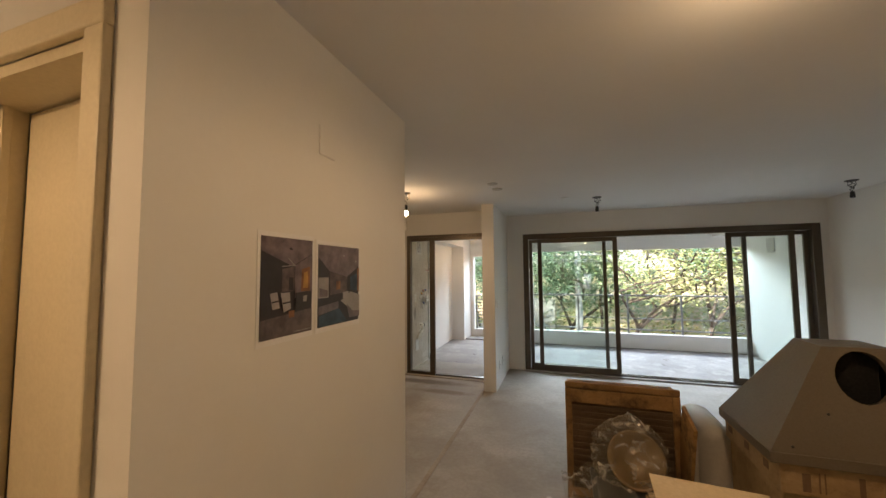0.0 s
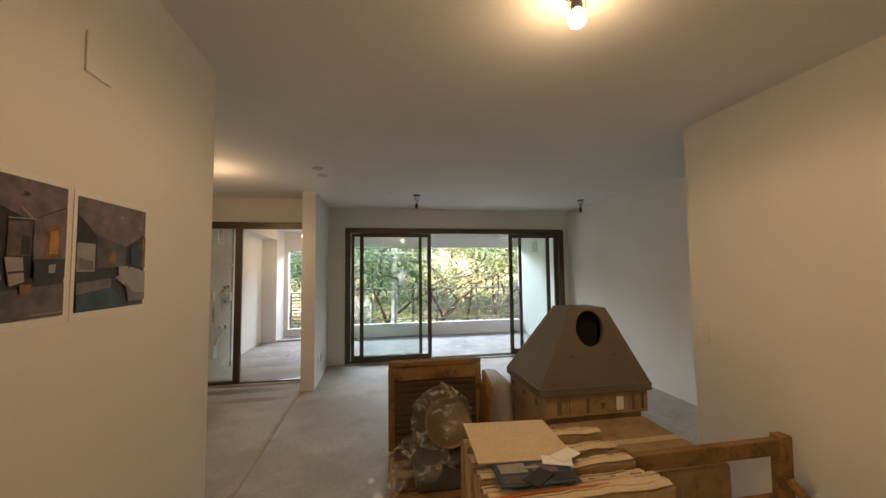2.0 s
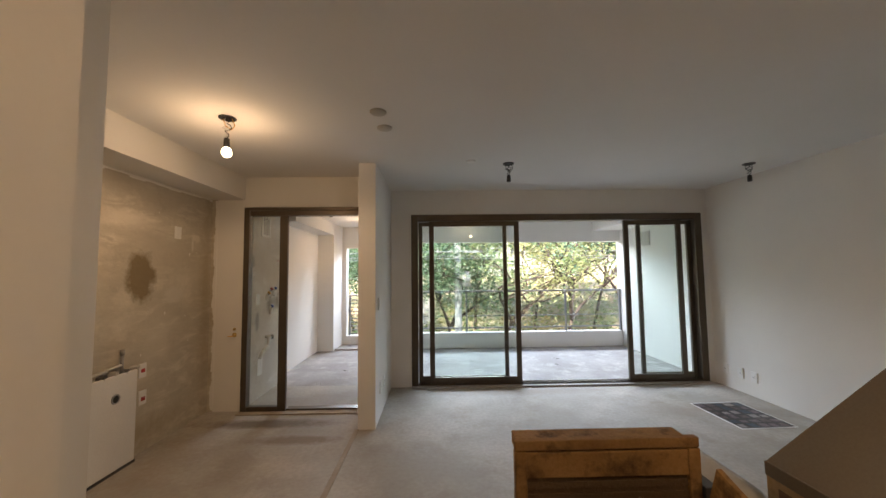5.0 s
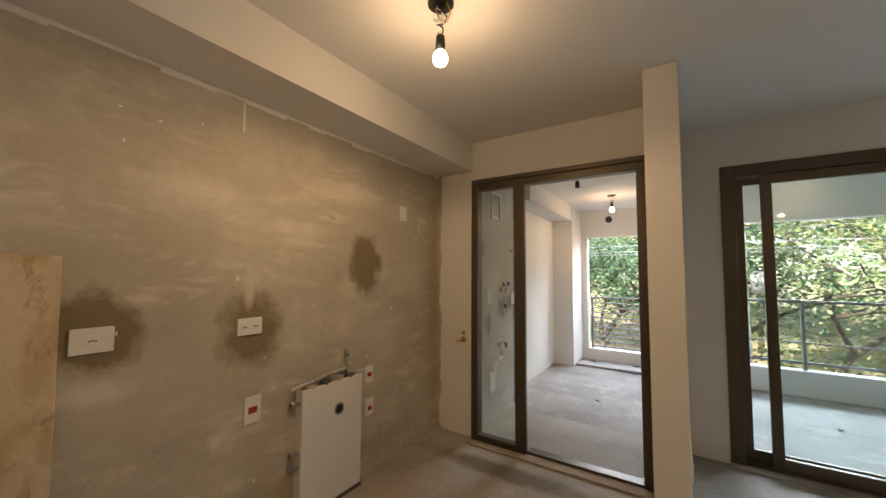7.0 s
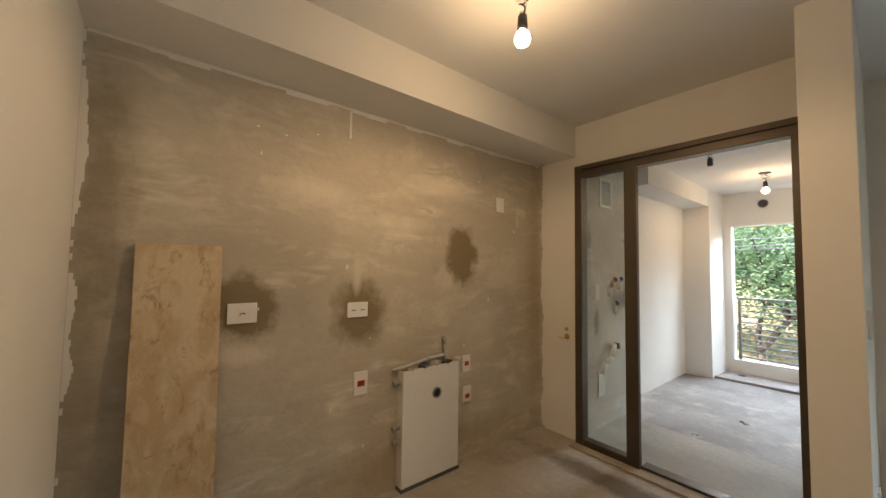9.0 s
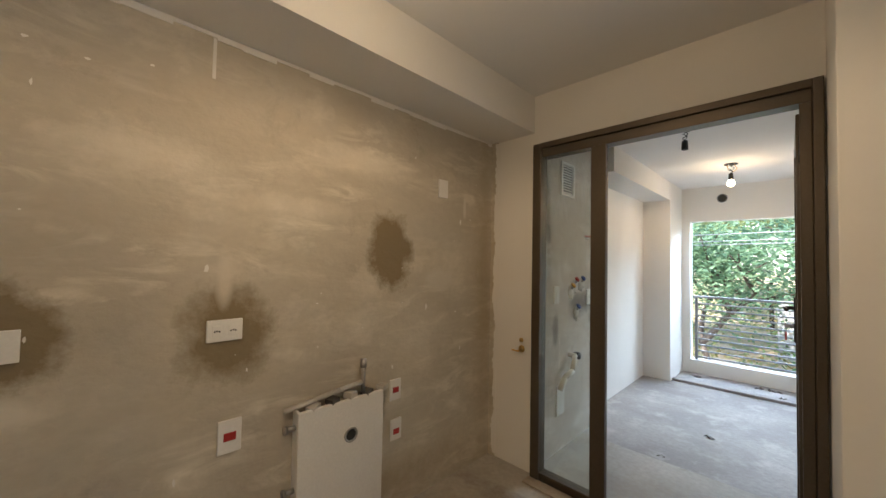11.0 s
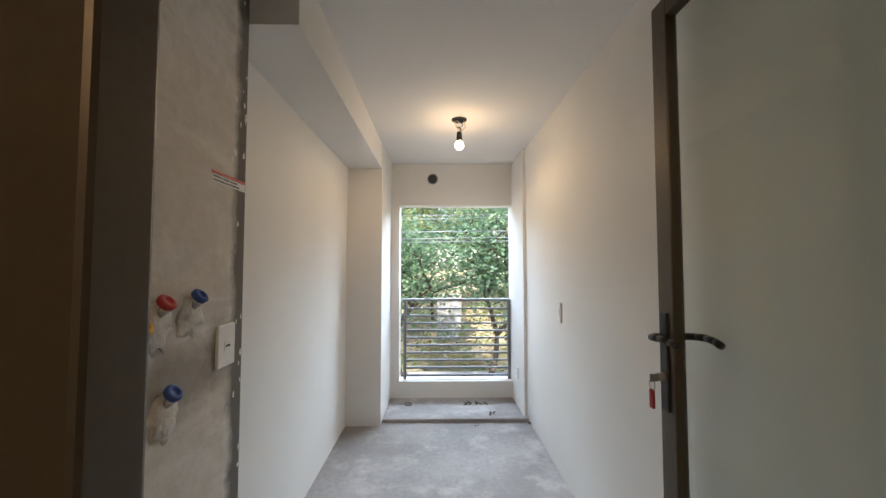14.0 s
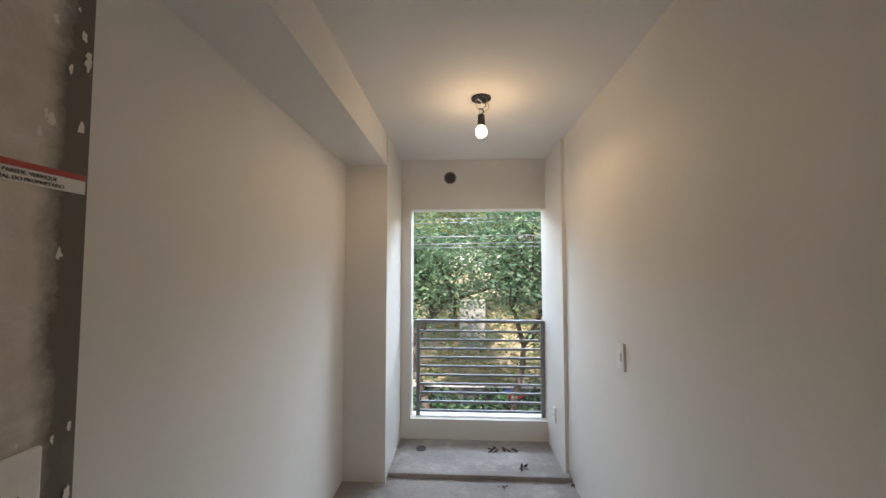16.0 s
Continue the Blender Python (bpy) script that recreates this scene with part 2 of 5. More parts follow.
M_CARD = material("cardboard", (0.37, 0.26, 0.135), (0.47, 0.34, 0.185), 0.8, 5.0, 60, bump=0.25, dist=0.003, dirt=(0.20, 0.125, 0.06), dirt_at=(0.50, 0.72), jitter=0.28)
M_CARD2 = material("pale_cardboard", (0.56, 0.45, 0.29), (0.66, 0.54, 0.37), 0.8, 3.0, 60, bump=0.15, dist=0.002, dirt=(0.36, 0.26, 0.15), dirt_at=(0.55, 0.75))
M_INK = material("brown_print", (0.16, 0.10, 0.06), (0.2, 0.13, 0.08), 0.8, 5, 90, bump=0)
M_HOOD = material("grey_painted_sheet", (0.15, 0.128, 0.098), (0.165, 0.142, 0.11), 0.42, 2, 120, metal=0.25, bump=0.04, dist=0.001)
M_TUB = material("pale_moulded_plastic", (0.5, 0.48, 0.44), (0.56, 0.54, 0.5), 0.5, 3, 60, bump=0.08)
M_SINK = material("dark_sink", (0.10, 0.10, 0.105), (0.13, 0.13, 0.13), 0.35, 3, 60, metal=0.4, bump=0.05)
M_BASIN = material("gold_basin", (0.20, 0.13, 0.055), (0.28, 0.19, 0.09), 0.35, 3, 50, metal=0.1, bump=0.1)
M_FILM = film_material("clear_wrapping")
M_SLAB = material("beige_marble", (0.57, 0.43, 0.265), (0.70, 0.58, 0.41), 0.25, 8, 30, bump=0.02, dist=0.001, dirt=(0.40, 0.26, 0.14), dirt_at=(0.55, 0.66), stretch=(1.2, 1.25, 0.8), spread=(0.40, 0.60), warp=0.7, grain=0.2)
M_BLOB = material("rough_plaster", (0.66, 0.63, 0.58), (0.82, 0.79, 0.74), 0.9, 12, 80, bump=0.4)
M_PAPER = material("white_paper", (0.82, 0.81, 0.8), (0.78, 0.77, 0.75), 0.7, 6, 90, bump=0.03)
M_PH = [material("print_" + n, a, tuple(v * 0.45 for v in b), 0.45, 26, 90, bump=0) for n, a, b in (
    ("mauve", (0.21, 0.16, 0.17), (0.2, 0.15, 0.16)), ("dark", (0.035, 0.028, 0.03), (0.06, 0.045, 0.045)), ("pale", (0.33, 0.30, 0.285), (0.6, 0.55, 0.5)),
    ("orange", (0.30, 0.13, 0.05), (0.2, 0.08, 0.03)), ("tan", (0.15, 0.11, 0.1), (0.11, 0.08, 0.075)), ("teal", (0.04, 0.075, 0.11), (0.03, 0.05, 0.08)), ("gold", (0.55, 0.30, 0.06), (0.6, 0.3, 0.06)))]
M_BULB = lamp_material("lit_bulb", (1.0, 0.78, 0.45), 2.6)
M_LAMP = lamp_material("lit_ceiling_lamp", (1.0, 0.82, 0.55), 1.5)
M_BARK = material("bark", (0.05, 0.036, 0.026), (0.085, 0.063, 0.046), 0.9, 3, 25, bump=0.6, dist=0.02)
M_LEAF = leaf_material("green_leaves", (0.06, 0.13, 0.07), (0.21, 0.31, 0.17), (0.08, 0.15, 0.09))
M_LEAF2 = leaf_material("yellow_leaves", (0.28, 0.31, 0.12), (0.40, 0.38, 0.18), (0.20, 0.28, 0.10))
M_LEAF3 = leaf_material("undergrowth_leaves", (0.10, 0.2, 0.07), (0.24, 0.32, 0.12), (0.42, 0.30, 0.13))
M_ASPH = material("asphalt", (0.05, 0.05, 0.05), (0.065, 0.063, 0.06), 0.85, 0.5, 30, bump=0.3, dist=0.01)
M_SOIL = material("dry_soil", (0.38, 0.28, 0.18), (0.5, 0.41, 0.3), 0.95, 0.6, 12, bump=0.4, dist=0.03, dirt=(0.13, 0.17, 0.07), dirt_at=(0.45, 0.6))
M_PAVE = material("pavement_concrete", (0.36, 0.35, 0.33), (0.42, 0.41, 0.38), 0.9, 0.7, 20, bump=0.3)
M_FAC = material("pale_facade", (0.74, 0.71, 0.64), (0.66, 0.63, 0.57), 0.85, 0.5, 15, bump=0.1)
M_ROOF = material("clay_roof", (0.36, 0.16, 0.09), (0.42, 0.2, 0.11), 0.85, 1, 15, bump=0.4)
M_POLE = material("pole_concrete", (0.27, 0.27, 0.265), (0.33, 0.33, 0.32), 0.85, 1.5, 25, bump=0.2)


# ---- mesh helpers ----
def bx(bm, x0, x1, y0, y1, z0, z1, bev=0.0, rot=None):
    m = Matrix.Translation(((x0 + x1) / 2, (y0 + y1) / 2, (z0 + z1) / 2)) @ (rot or Matrix()) @ Matrix.Diagonal((abs(x1 - x0), abs(y1 - y0), abs(z1 - z0), 1))
    vs = bmesh.ops.create_cube(bm, size=1, matrix=m)["verts"]
    if bev:
        es = list({e for v in vs for e in v.link_edges})
        bmesh.ops.bevel(bm, geom=es, offset=bev, segments=2, affect="EDGES", profile=0.5)
    return bm


def box(x0, x1, y0, y1, z0, z1, bev=0.0, rot=None):
    return bx(bmesh.new(), x0, x1, y0, y1, z0, z1, bev, rot)


def cyl(bm, p0, p1, r0, r1=None, seg=12):
    p0, p1 = Vector(p0), Vector(p1)
    d = p1 - p0
    m = Matrix.Translation((p0 + p1) / 2) @ d.to_track_quat("Z", "Y").to_matrix().to_4x4()
    bmesh.ops.create_cone(bm, cap_ends=True, segments=seg, radius1=r0, radius2=r0 if r1 is None else r1, depth=d.length, matrix=m)
    return bm


def tube(bm, pts, r, seg=8):
    for a, b in zip(pts, pts[1:]):
        cyl(bm, a, b, r, r, seg)
    for p in pts[1:-1]:
        bmesh.ops.create_icosphere(bm, subdivisions=1, radius=r * 1.02, matrix=Matrix.Translation(p))
    return bm


def lathe(bm, prof, seg=20, m=None):
    m = m or Matrix()
    rings = [[bm.verts.new(m @ Vector((r * math.cos(2 * math.pi * k / seg), r * math.sin(2 * math.pi * k / seg), z))) for k in range(seg)] for r, z in prof]
    for a, b in zip(rings, rings[1:]):
        for k in range(seg):
            bm.faces.new((a[k], a[(k + 1) % seg], b[(k + 1) % seg], b[k]))
    bm.faces.new(rings[0][::-1]), bm.faces.new(rings[-1])
    return bm


def smooth(bm):
    for f in bm.faces:
        f.smooth = True
    return bm


def part(name, bm, mat, parent=None, label=""):
    bmesh.ops.recalc_face_normals(bm, faces=bm.faces[:])
    me = bpy.data.meshes.new(name)
    bm.to_mesh(me)
    bm.free()
    me.materials.append(mat)
    o = new(name, me)
    if parent:
        o.parent = parent
    return tagged(o, label)


def thing(name, label, category, at=(0, 0, 0), rz=0.0, group=""):
    e = new(name)
    e.matrix_world = pose(*at, 0, 0, rz)
    return tagged(e, label, category, group)


def structure(name, bm, mat, label=""):
    return tagged(part(name, bm, mat, None, label), kind="structure")


# ---- structure ----
CEIL, SC = 2.51, 2.39
structure("wall_hall_side", bx(box(-0.68, -0.556, 1.66, 2.95, 0, CEIL), -0.93, -0.68, 2.83, 2.95, 0, CEIL), M_WALL, "white painted plaster wall between hall and kitchen")
structure("wall_kitchen_back", box(-2.62, -0.93, 2.90, 3.40, 0, CEIL), M_WALL)
# wall with the cream door, along the side corridor
bm = box(-0.68, -0.556, 1.54, 1.66, 0, CEIL)
bx(bm, -2.62, -1.46, 1.54, 1.66, 0, CEIL)
bx(bm, -1.46, -0.68, 1.54, 1.66, 2.20, CEIL)
structure("wall_corridor", bm, M_WALL)
structure("wall_corridor_end", box(-2.74, -2.62, -1.2, 3.40, 0, CEIL), M_WALL)
structure("wall_south", box(-2.74, 2.62, -1.35, -1.2, 0, CEIL), M_WALL)
structure("wall_hall_east", box(2.46, 2.62, -1.2, 3.24, 0, CEIL), M_WALL, "white painted plaster wall beside the stacked boxes")
structure("wall_jog", box(2.62, 3.62, 3.10, 3.24, 0, CEIL), M_WALL)
structure("wall_east", box(3.62, 3.80, 3.10, 9.36, 0, CEIL), M_WALL, "white painted plaster wall")
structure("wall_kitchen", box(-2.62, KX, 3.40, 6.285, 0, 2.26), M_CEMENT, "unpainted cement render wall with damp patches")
structure("beam_kitchen", box(-2.62, -2.05, 3.40, 6.285, 2.26, CEIL), M_WALL, "white boxed beam under the ceiling")
# kitchen end wall with the door opening
bm = box(-2.62, -2.04, 6.285, 6.40, 0, CEIL)
bx(bm, -2.04, -0.712, 6.285, 6.40, 2.17, CEIL)
bx(bm, -0.712, -0.705, 6.285, 6.40, 0, CEIL)
structure("wall_kitchen_end", bm, M_WALL)
structure("partition", box(-0.705, -0.54, 5.775, 7.10, 0, CEIL, 0.004), M_WALL, "white partition between kitchen and living room")
# living room end wall round the sliding doors
bm = box(-0.54, -0.28, 6.975, 7.10, 0, CEIL)
bx(bm, -0.28, 3.53, 6.975, 7.10, 2.19, CEIL)
bx(bm, 3.53, 3.62, 6.975, 7.10, 0, CEIL)
structure("wall_north", bm, M_WALL)
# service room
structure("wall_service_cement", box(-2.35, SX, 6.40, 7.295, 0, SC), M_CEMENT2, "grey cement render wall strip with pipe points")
structure("wall_service_west", box(-2.35, -2.18, 7.295, 9.14, 0, SC), M_WALL)
structure("beam_service", box(-2.18, -1.89, 7.295, 9.14, 2.17, SC), M_WALL, "white boxed beam")
structure("pillar", box(-2.35, -1.885, 9.14, 9.92, 0, SC), M_WALL, "white plastered pillar")
structure("wall_service_east", box(-0.62, -0.36, 7.10, 9.27, 0, CEIL), M_WALL)
structure("wall_service_east_end", box(-0.645, -0.36, 9.27, 9.92, 0, CEIL), M_WALL)
bm = box(-1.885, -1.80, 9.76, 9.92, 0, SC)
bx(bm, -1.80, -0.645, 9.76, 9.92, 1.955, SC)
bx(bm, -1.80, -0.645, 9.76, 9.92, 0, 0.165)
structure("wall_service_end", bm, M_WALL, "white wall with an open window and low parapet")
structure("threshold_service", box(-1.88, -0.625, 9.20, 9.26, 0.0, 0.03, 0.005), M_FLOOR2, "raised screed threshold")
# balcony
structure("balcony_parapet", box(-0.36, 3.62, 9.22, 9.36, 0, 0.29, 0.01), M_WALL, "low white balcony parapet")
structure("balcony_beam", box(-0.36, 3.62, 9.22, 9.36, 2.01, CEIL), M_WALL)
structure("balcony_side_beam", box(3.10, 3.62, 8.2, 9.22, 2.22, CEIL), M_WALL)
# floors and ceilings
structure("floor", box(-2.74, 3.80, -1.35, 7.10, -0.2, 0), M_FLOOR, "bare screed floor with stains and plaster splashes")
structure("floor_service", box(-2.35, -0.36, 7.10, 9.92, -0.2, 0.0), M_FLOOR2, "bare grey screed floor")
structure("floor_balcony", box(-0.36, 3.80, 7.10, 9.36, -0.2, -0.005), M_FLOOR2, "bare grey balcony floor")
structure("ceiling", box(-2.74, 3.80, -1.35, 7.10, CEIL, CEIL + 0.2), M_CEIL, "smooth white painted ceiling")
structure("ceiling_service", box(-2.34, -0.57, 6.402, 9.91, SC, SC + 0.1), M_CEIL)
structure("ceiling_slab_north", box(-2.40, 3.80, 7.10, 9.92, CEIL, CEIL + 0.2), M_CEIL)
structure("floor_strip", box(-0.73, -0.69, 2.95, 5.775, 0.0, 0.008, 0.003), M_TRACK, "narrow raised screed joint in the floor")
structure("door_sill", box(-2.04, -0.712, 6.16, 6.24, 0.0, 0.012, 0.004), M_TRACK)
structure("slider_sill", box(-0.28, 3.53, 6.90, 6.975, 0.0, 0.02, 0.005), M_FLOOR2)

structure("wall_kitchen_return", box(KX, -2.345, 6.279, 6.285, 0, 2.26), M_CEMENT, "narrow cement return on the end wall")
# white sealing line where the cement meets the beam and corners
rnd = random.Random(4)
bm = bmesh.new()
yy = 3.41
while yy < 6.25:
    w = rnd.uniform(0.06, 0.16)
    bx(bm, KX, KX + 0.004, yy, min(yy + w, 6.27), 2.26 - rnd.uniform(0.012, 0.032), 2.259)
    yy += w
bx(bm, KX, KX + 0.004, 4.49, 4.502, 2.08, 2.24)
for a in range(90):
    z = 0.02 + a * 0.0248
    wave = 0.022 * noise.noise(Vector((z * 6, 0.3, 0.7)))
    bx(bm, -2.356 + wave - rnd.uniform(0.004, 0.014), -2.338, 6.278, 6.281, z, z + 0.0248)
    # torn white plaster at the other corner
    reach = 0.05 * max(0, noise.noise(Vector((z * 4.1, 2.3, 0.7))) + 0.25) + rnd.uniform(0, 0.008)
    if reach > 0.006:
        bx(bm, KX, KX + 0.003, 3.401, 3.401 + reach, z, z + 0.0248)
# splashes and scraped spots of white plaster
for a in range(34):
    y, z, r = rnd.uniform(3.6, 6.2), rnd.uniform(0.15, 2.15), rnd.uniform(0.003, 0.008)
    n = rnd.randint(5, 8)
    bm.faces.new([bm.verts.new((KX + 0.0025, y + r * rnd.uniform(0.4, 1.5) * math.cos(6.2832 * q / n), z + (0.8 + 2.2 * (a % 3 == 0)) * r * rnd.uniform(0.5, 1.3) * math.sin(6.2832 * q / n))) for q in range(n)])
structure("trim_plaster_line", bm, M_WALL, "ragged white plaster line along the beam")


bm = bmesh.new()
for a in range(30):
    z, r = rnd.uniform(0.1, 2.3), rnd.uniform(0.003, 0.009)
    n = rnd.randint(8, 12)
    y = 7.285 - rnd.random() ** 3 * 0.08
    bm.faces.new([bm.verts.new((SX + 0.0025, min(7.294, y + 0.7 * r * rnd.uniform(0.4, 1.4) * math.cos(6.2832 * q / n)), z + 1.5 * r * rnd.uniform(0.4, 1.4) * math.sin(6.2832 * q / n))) for q in range(n)])
structure("trim_plaster_chips", bm, M_WALL, "white plaster chips on the cement strip")


# ---- cream door in the corridor wall ----
d = thing("door_1", "cream lacquered door standing ajar in a moulded casing", "door", (-1.07, 1.60, 0))
d["kind"] = "structure"
for a, b in ((-0.46, -0.385), (0.32, 0.395)):
    part("casing", box(a, b, -0.085, -0.06, 0, 2.195, 0.006), M_DOORP, d)
part("casing", box(-0.46, 0.395, -0.085, -0.06, 2.195, 2.27, 0.006), M_DOORP, d)
part("jamb", box(-0.385, -0.35, -0.06, 0.10, 0, 2.195), M_DOORP, d)
jb = part("jamb", box(0.355, 0.388, -0.06, 0.10, 0, 2.195), M_DOORP, d)
part("head", box(-0.35, 0.355, -0.06, 0.10, 2.16, 2.195), M_DOORP, d)
part("stop", box(-0.35, -0.332, 0.03, 0.055, 0, 2.16, 0.003), M_DOORP, d)
part("lock_plate", box(-0.35, -0.346, -0.005, 0.022, 0.93, 1.09, 0.002), M_STEEL, d, "steel strike plate")
for z in (0.955, 1.03):
    part("strike_hole", box(-0.346, -0.3445, 0.001, 0.017, z, z + 0.04), M_DARK, d)
lf = part("door_leaf", box(-0.69, 0.0, 0.0, 0.035, 0.01, 2.155, 0.003), M_DOORP, d)
part("handle", tube(bmesh.new(), [(-0.63, 0.035, 1.02), (-0.63, 0.085, 1.02), (-0.52, 0.085, 1.02)], 0.009), M_STEEL, lf)
lf.matrix_local = pose(0.35, 0.062, 0, 0, 0, -3)


# ---- sliding doors ----
w = thing("window_1", "bronze aluminium sliding glass doors, half open to the balcony", "sliding door", (0, 7.005, 0))
w["kind"] = "structure"
part("window_frame", box(-0.28, -0.195, -0.05, 0.08, 0, 2.19, 0.004), M_FRAME, w)
part("window_frame", box(3.44, 3.53, -0.05, 0.08, 0, 2.19, 0.004), M_FRAME, w)
part("window_frame", box(-0.195, 3.44, -0.05, 0.08, 2.105, 2.19, 0.004), M_FRAME, w)
bm = box(-0.195, 3.44, -0.05, 0.08, 0.0, 0.022)
for yk in (-0.03, 0.015, 0.055):
    bx(bm, -0.195, 3.44, yk - 0.004, yk + 0.004, 0.022, 0.036)
part("track", bm, M_FRAME, w)


def leaf(parent, x0, x1, y, z0, z1, stile=0.05, bottom=0.075):
    fr = part("leaf_frame", bx(bx(bx(box(x0, x0 + stile, y - 0.018, y + 0.018, z0, z1, 0.003), x1 - stile, x1, y - 0.018, y + 0.018, z0, z1, 0.003),
              x0 + stile, x1 - stile, y - 0.017, y + 0.017, z0, z0 + bottom, 0.003), x0 + stile, x1 - stile, y - 0.017, y + 0.017, z1 - stile, z1, 0.003), M_FRAME, parent)
    g = part("pane", box(x0 + stile - 0.005, x1 - stile + 0.005, y - 0.003, y + 0.003, z0 + bottom - 0.005, z1 - stile + 0.005), M_GLASS, fr, "clear glass pane")
    g.visible_shadow = False
    return fr


leaf(w, -0.19, 0.97, 0.05, 0.04, 2.10)
l2 = leaf(w, -0.05, 1.12, -0.022, 0.04, 2.10, 0.062)
l3 = leaf(w, 2.50, 3.26, -0.022, 0.04, 2.10, 0.062)
leaf(w, 2.71, 3.435, 0.05, 0.04, 2.10)
for o, xh in ((l2, 1.115), (l3, 2.53)):
    part("pull", box(xh - 0.006, xh + 0.006, -0.048, -0.04, 0.95, 1.15, 0.003), M_DARK, o)

# ---- kitchen door with side light ----
w = thing("door_2", "bronze aluminium glass door standing open beside a fixed pane", "glass door", (0, 6.325, 0))
w["kind"] = "structure"
part("door_frame", box(-2.04, -1.98, -0.075, 0.01, 0, 2.17, 0.004), M_FRAME, w)
part("door_frame", box(-0.745, -0.712, -0.08, 0.02, 0, 2.17, 0.004), M_FRAME, w)
part("door_jamb", box(-0.785, -0.745, -0.06, 0.02, 0, 2.08, 0.004), M_FRAME, w)
part("door_frame", box(-1.98, -0.745, -0.078, 0.02, 2.135, 2.17, 0.003), M_FRAME, w)
part("door_head", box(-1.98, -0.745, -0.06, 0.02, 2.08, 2.135, 0.003), M_FRAME, w)
part("mullion", box(-1.655, -1.57, -0.072, -0.032, 0, 2.08, 0.004), M_FRAME, w)
part("sill", box(-1.98, -1.655, -0.07, 0.0, 0, 0.05, 0.004), M_FRAME, w)
part("threshold", box(-1.57, -0.785, -0.045, 0.04, 0, 0.018, 0.003), M_FRAME, w)
g = part("pane", box(-1.985, -1.65, -0.055, -0.049, 0.045, 2.085), M_GLASS, w, "clear glass pane")
g.visible_shadow = False
# open leaf, turned back towards the east wall
LX = -0.79
lf = part("door_leaf", bx(bx(bx(box(LX - 0.016, LX + 0.016, 0.05, 0.105, 0.025, 2.07, 0.003), LX - 0.016, LX + 0.016, 0.69, 0.75, 0.025, 2.07, 0.003),
          LX - 0.015, LX + 0.015, 0.105, 0.69, 0.025, 0.11, 0.003), LX - 0.015, LX + 0.015, 0.105, 0.69, 2.015, 2.07, 0.003), M_FRAME, w)
g = part("pane", box(LX - 0.003, LX + 0.003, 0.10, 0.695, 0.105, 2.02), M_GLASS, lf, "slightly green glass pane")
g.visible_shadow = False
part("lock_plate", box(LX - 0.023, LX + 0.023, 0.708, 0.738, 0.96, 1.22, 0.003), M_DARK, lf)
for sd in (-1, 1):
    part("handle", smooth(tube(bmesh.new(), [(LX + sd * 0.016, 0.722, 1.155), (LX + sd * 0.05, 0.722, 1.155), (LX + sd * 0.06, 0.712, 1.156), (LX + sd * 0.062, 0.68, 1.159), (LX + sd * 0.058, 0.645, 1.157), (LX + sd * 0.053, 0.622, 1.152)], 0.0095)), M_DARK, lf, "dark lever handle")
part("key_barrel", smooth(cyl(bmesh.new(), (LX - 0.04, 0.722, 1.05), (LX - 0.016, 0.722, 1.05), 0.011)), M_STEEL, lf)
part("key", box(LX - 0.062, LX - 0.04, 0.720, 0.724, 1.038, 1.058, 0.001), M_STEEL, lf)
part("key_ring", smooth(tube(bmesh.new(), [(LX - 0.056, 0.722 + 0.012 * math.sin(a), 1.03 + 0.014 * math.cos(a)) for a in [0.524 * q for q in range(13)]], 0.0013, 5)), M_STEEL, lf)
part("key_tag", box(LX - 0.061, LX - 0.052, 0.714, 0.731, 0.968, 1.018, 0.004), M_RED, lf, "red key tag")
for z in (0.25, 1.05, 1.85):
    part("hinge", cyl(bmesh.new(), (LX + 0.012, 0.05, z), (LX + 0.012, 0.05, z + 0.12), 0.011), M_DARK, w)
lf.matrix_local = Matrix.Translation((LX, 0.72, 0)) @ Matrix.Rotation(radians(0.8), 4, "Z") @ Matrix.Translation((-LX, -0.72, 0))


# ---- lamps ----
def twisted(bm, top, bot, r, ph, amp, n=14):
    top, bot = Vector(top), Vector(bot)
    pts = []
    for k in range(n + 1):
        p = top.lerp(bot, k / n)
        a = ph + k * 1.1
        pts.append(p + Vector((math.cos(a), math.sin(a), 0)) * amp * math.sin(math.pi * k / n))
    return tube(bm, pts, r, 5)


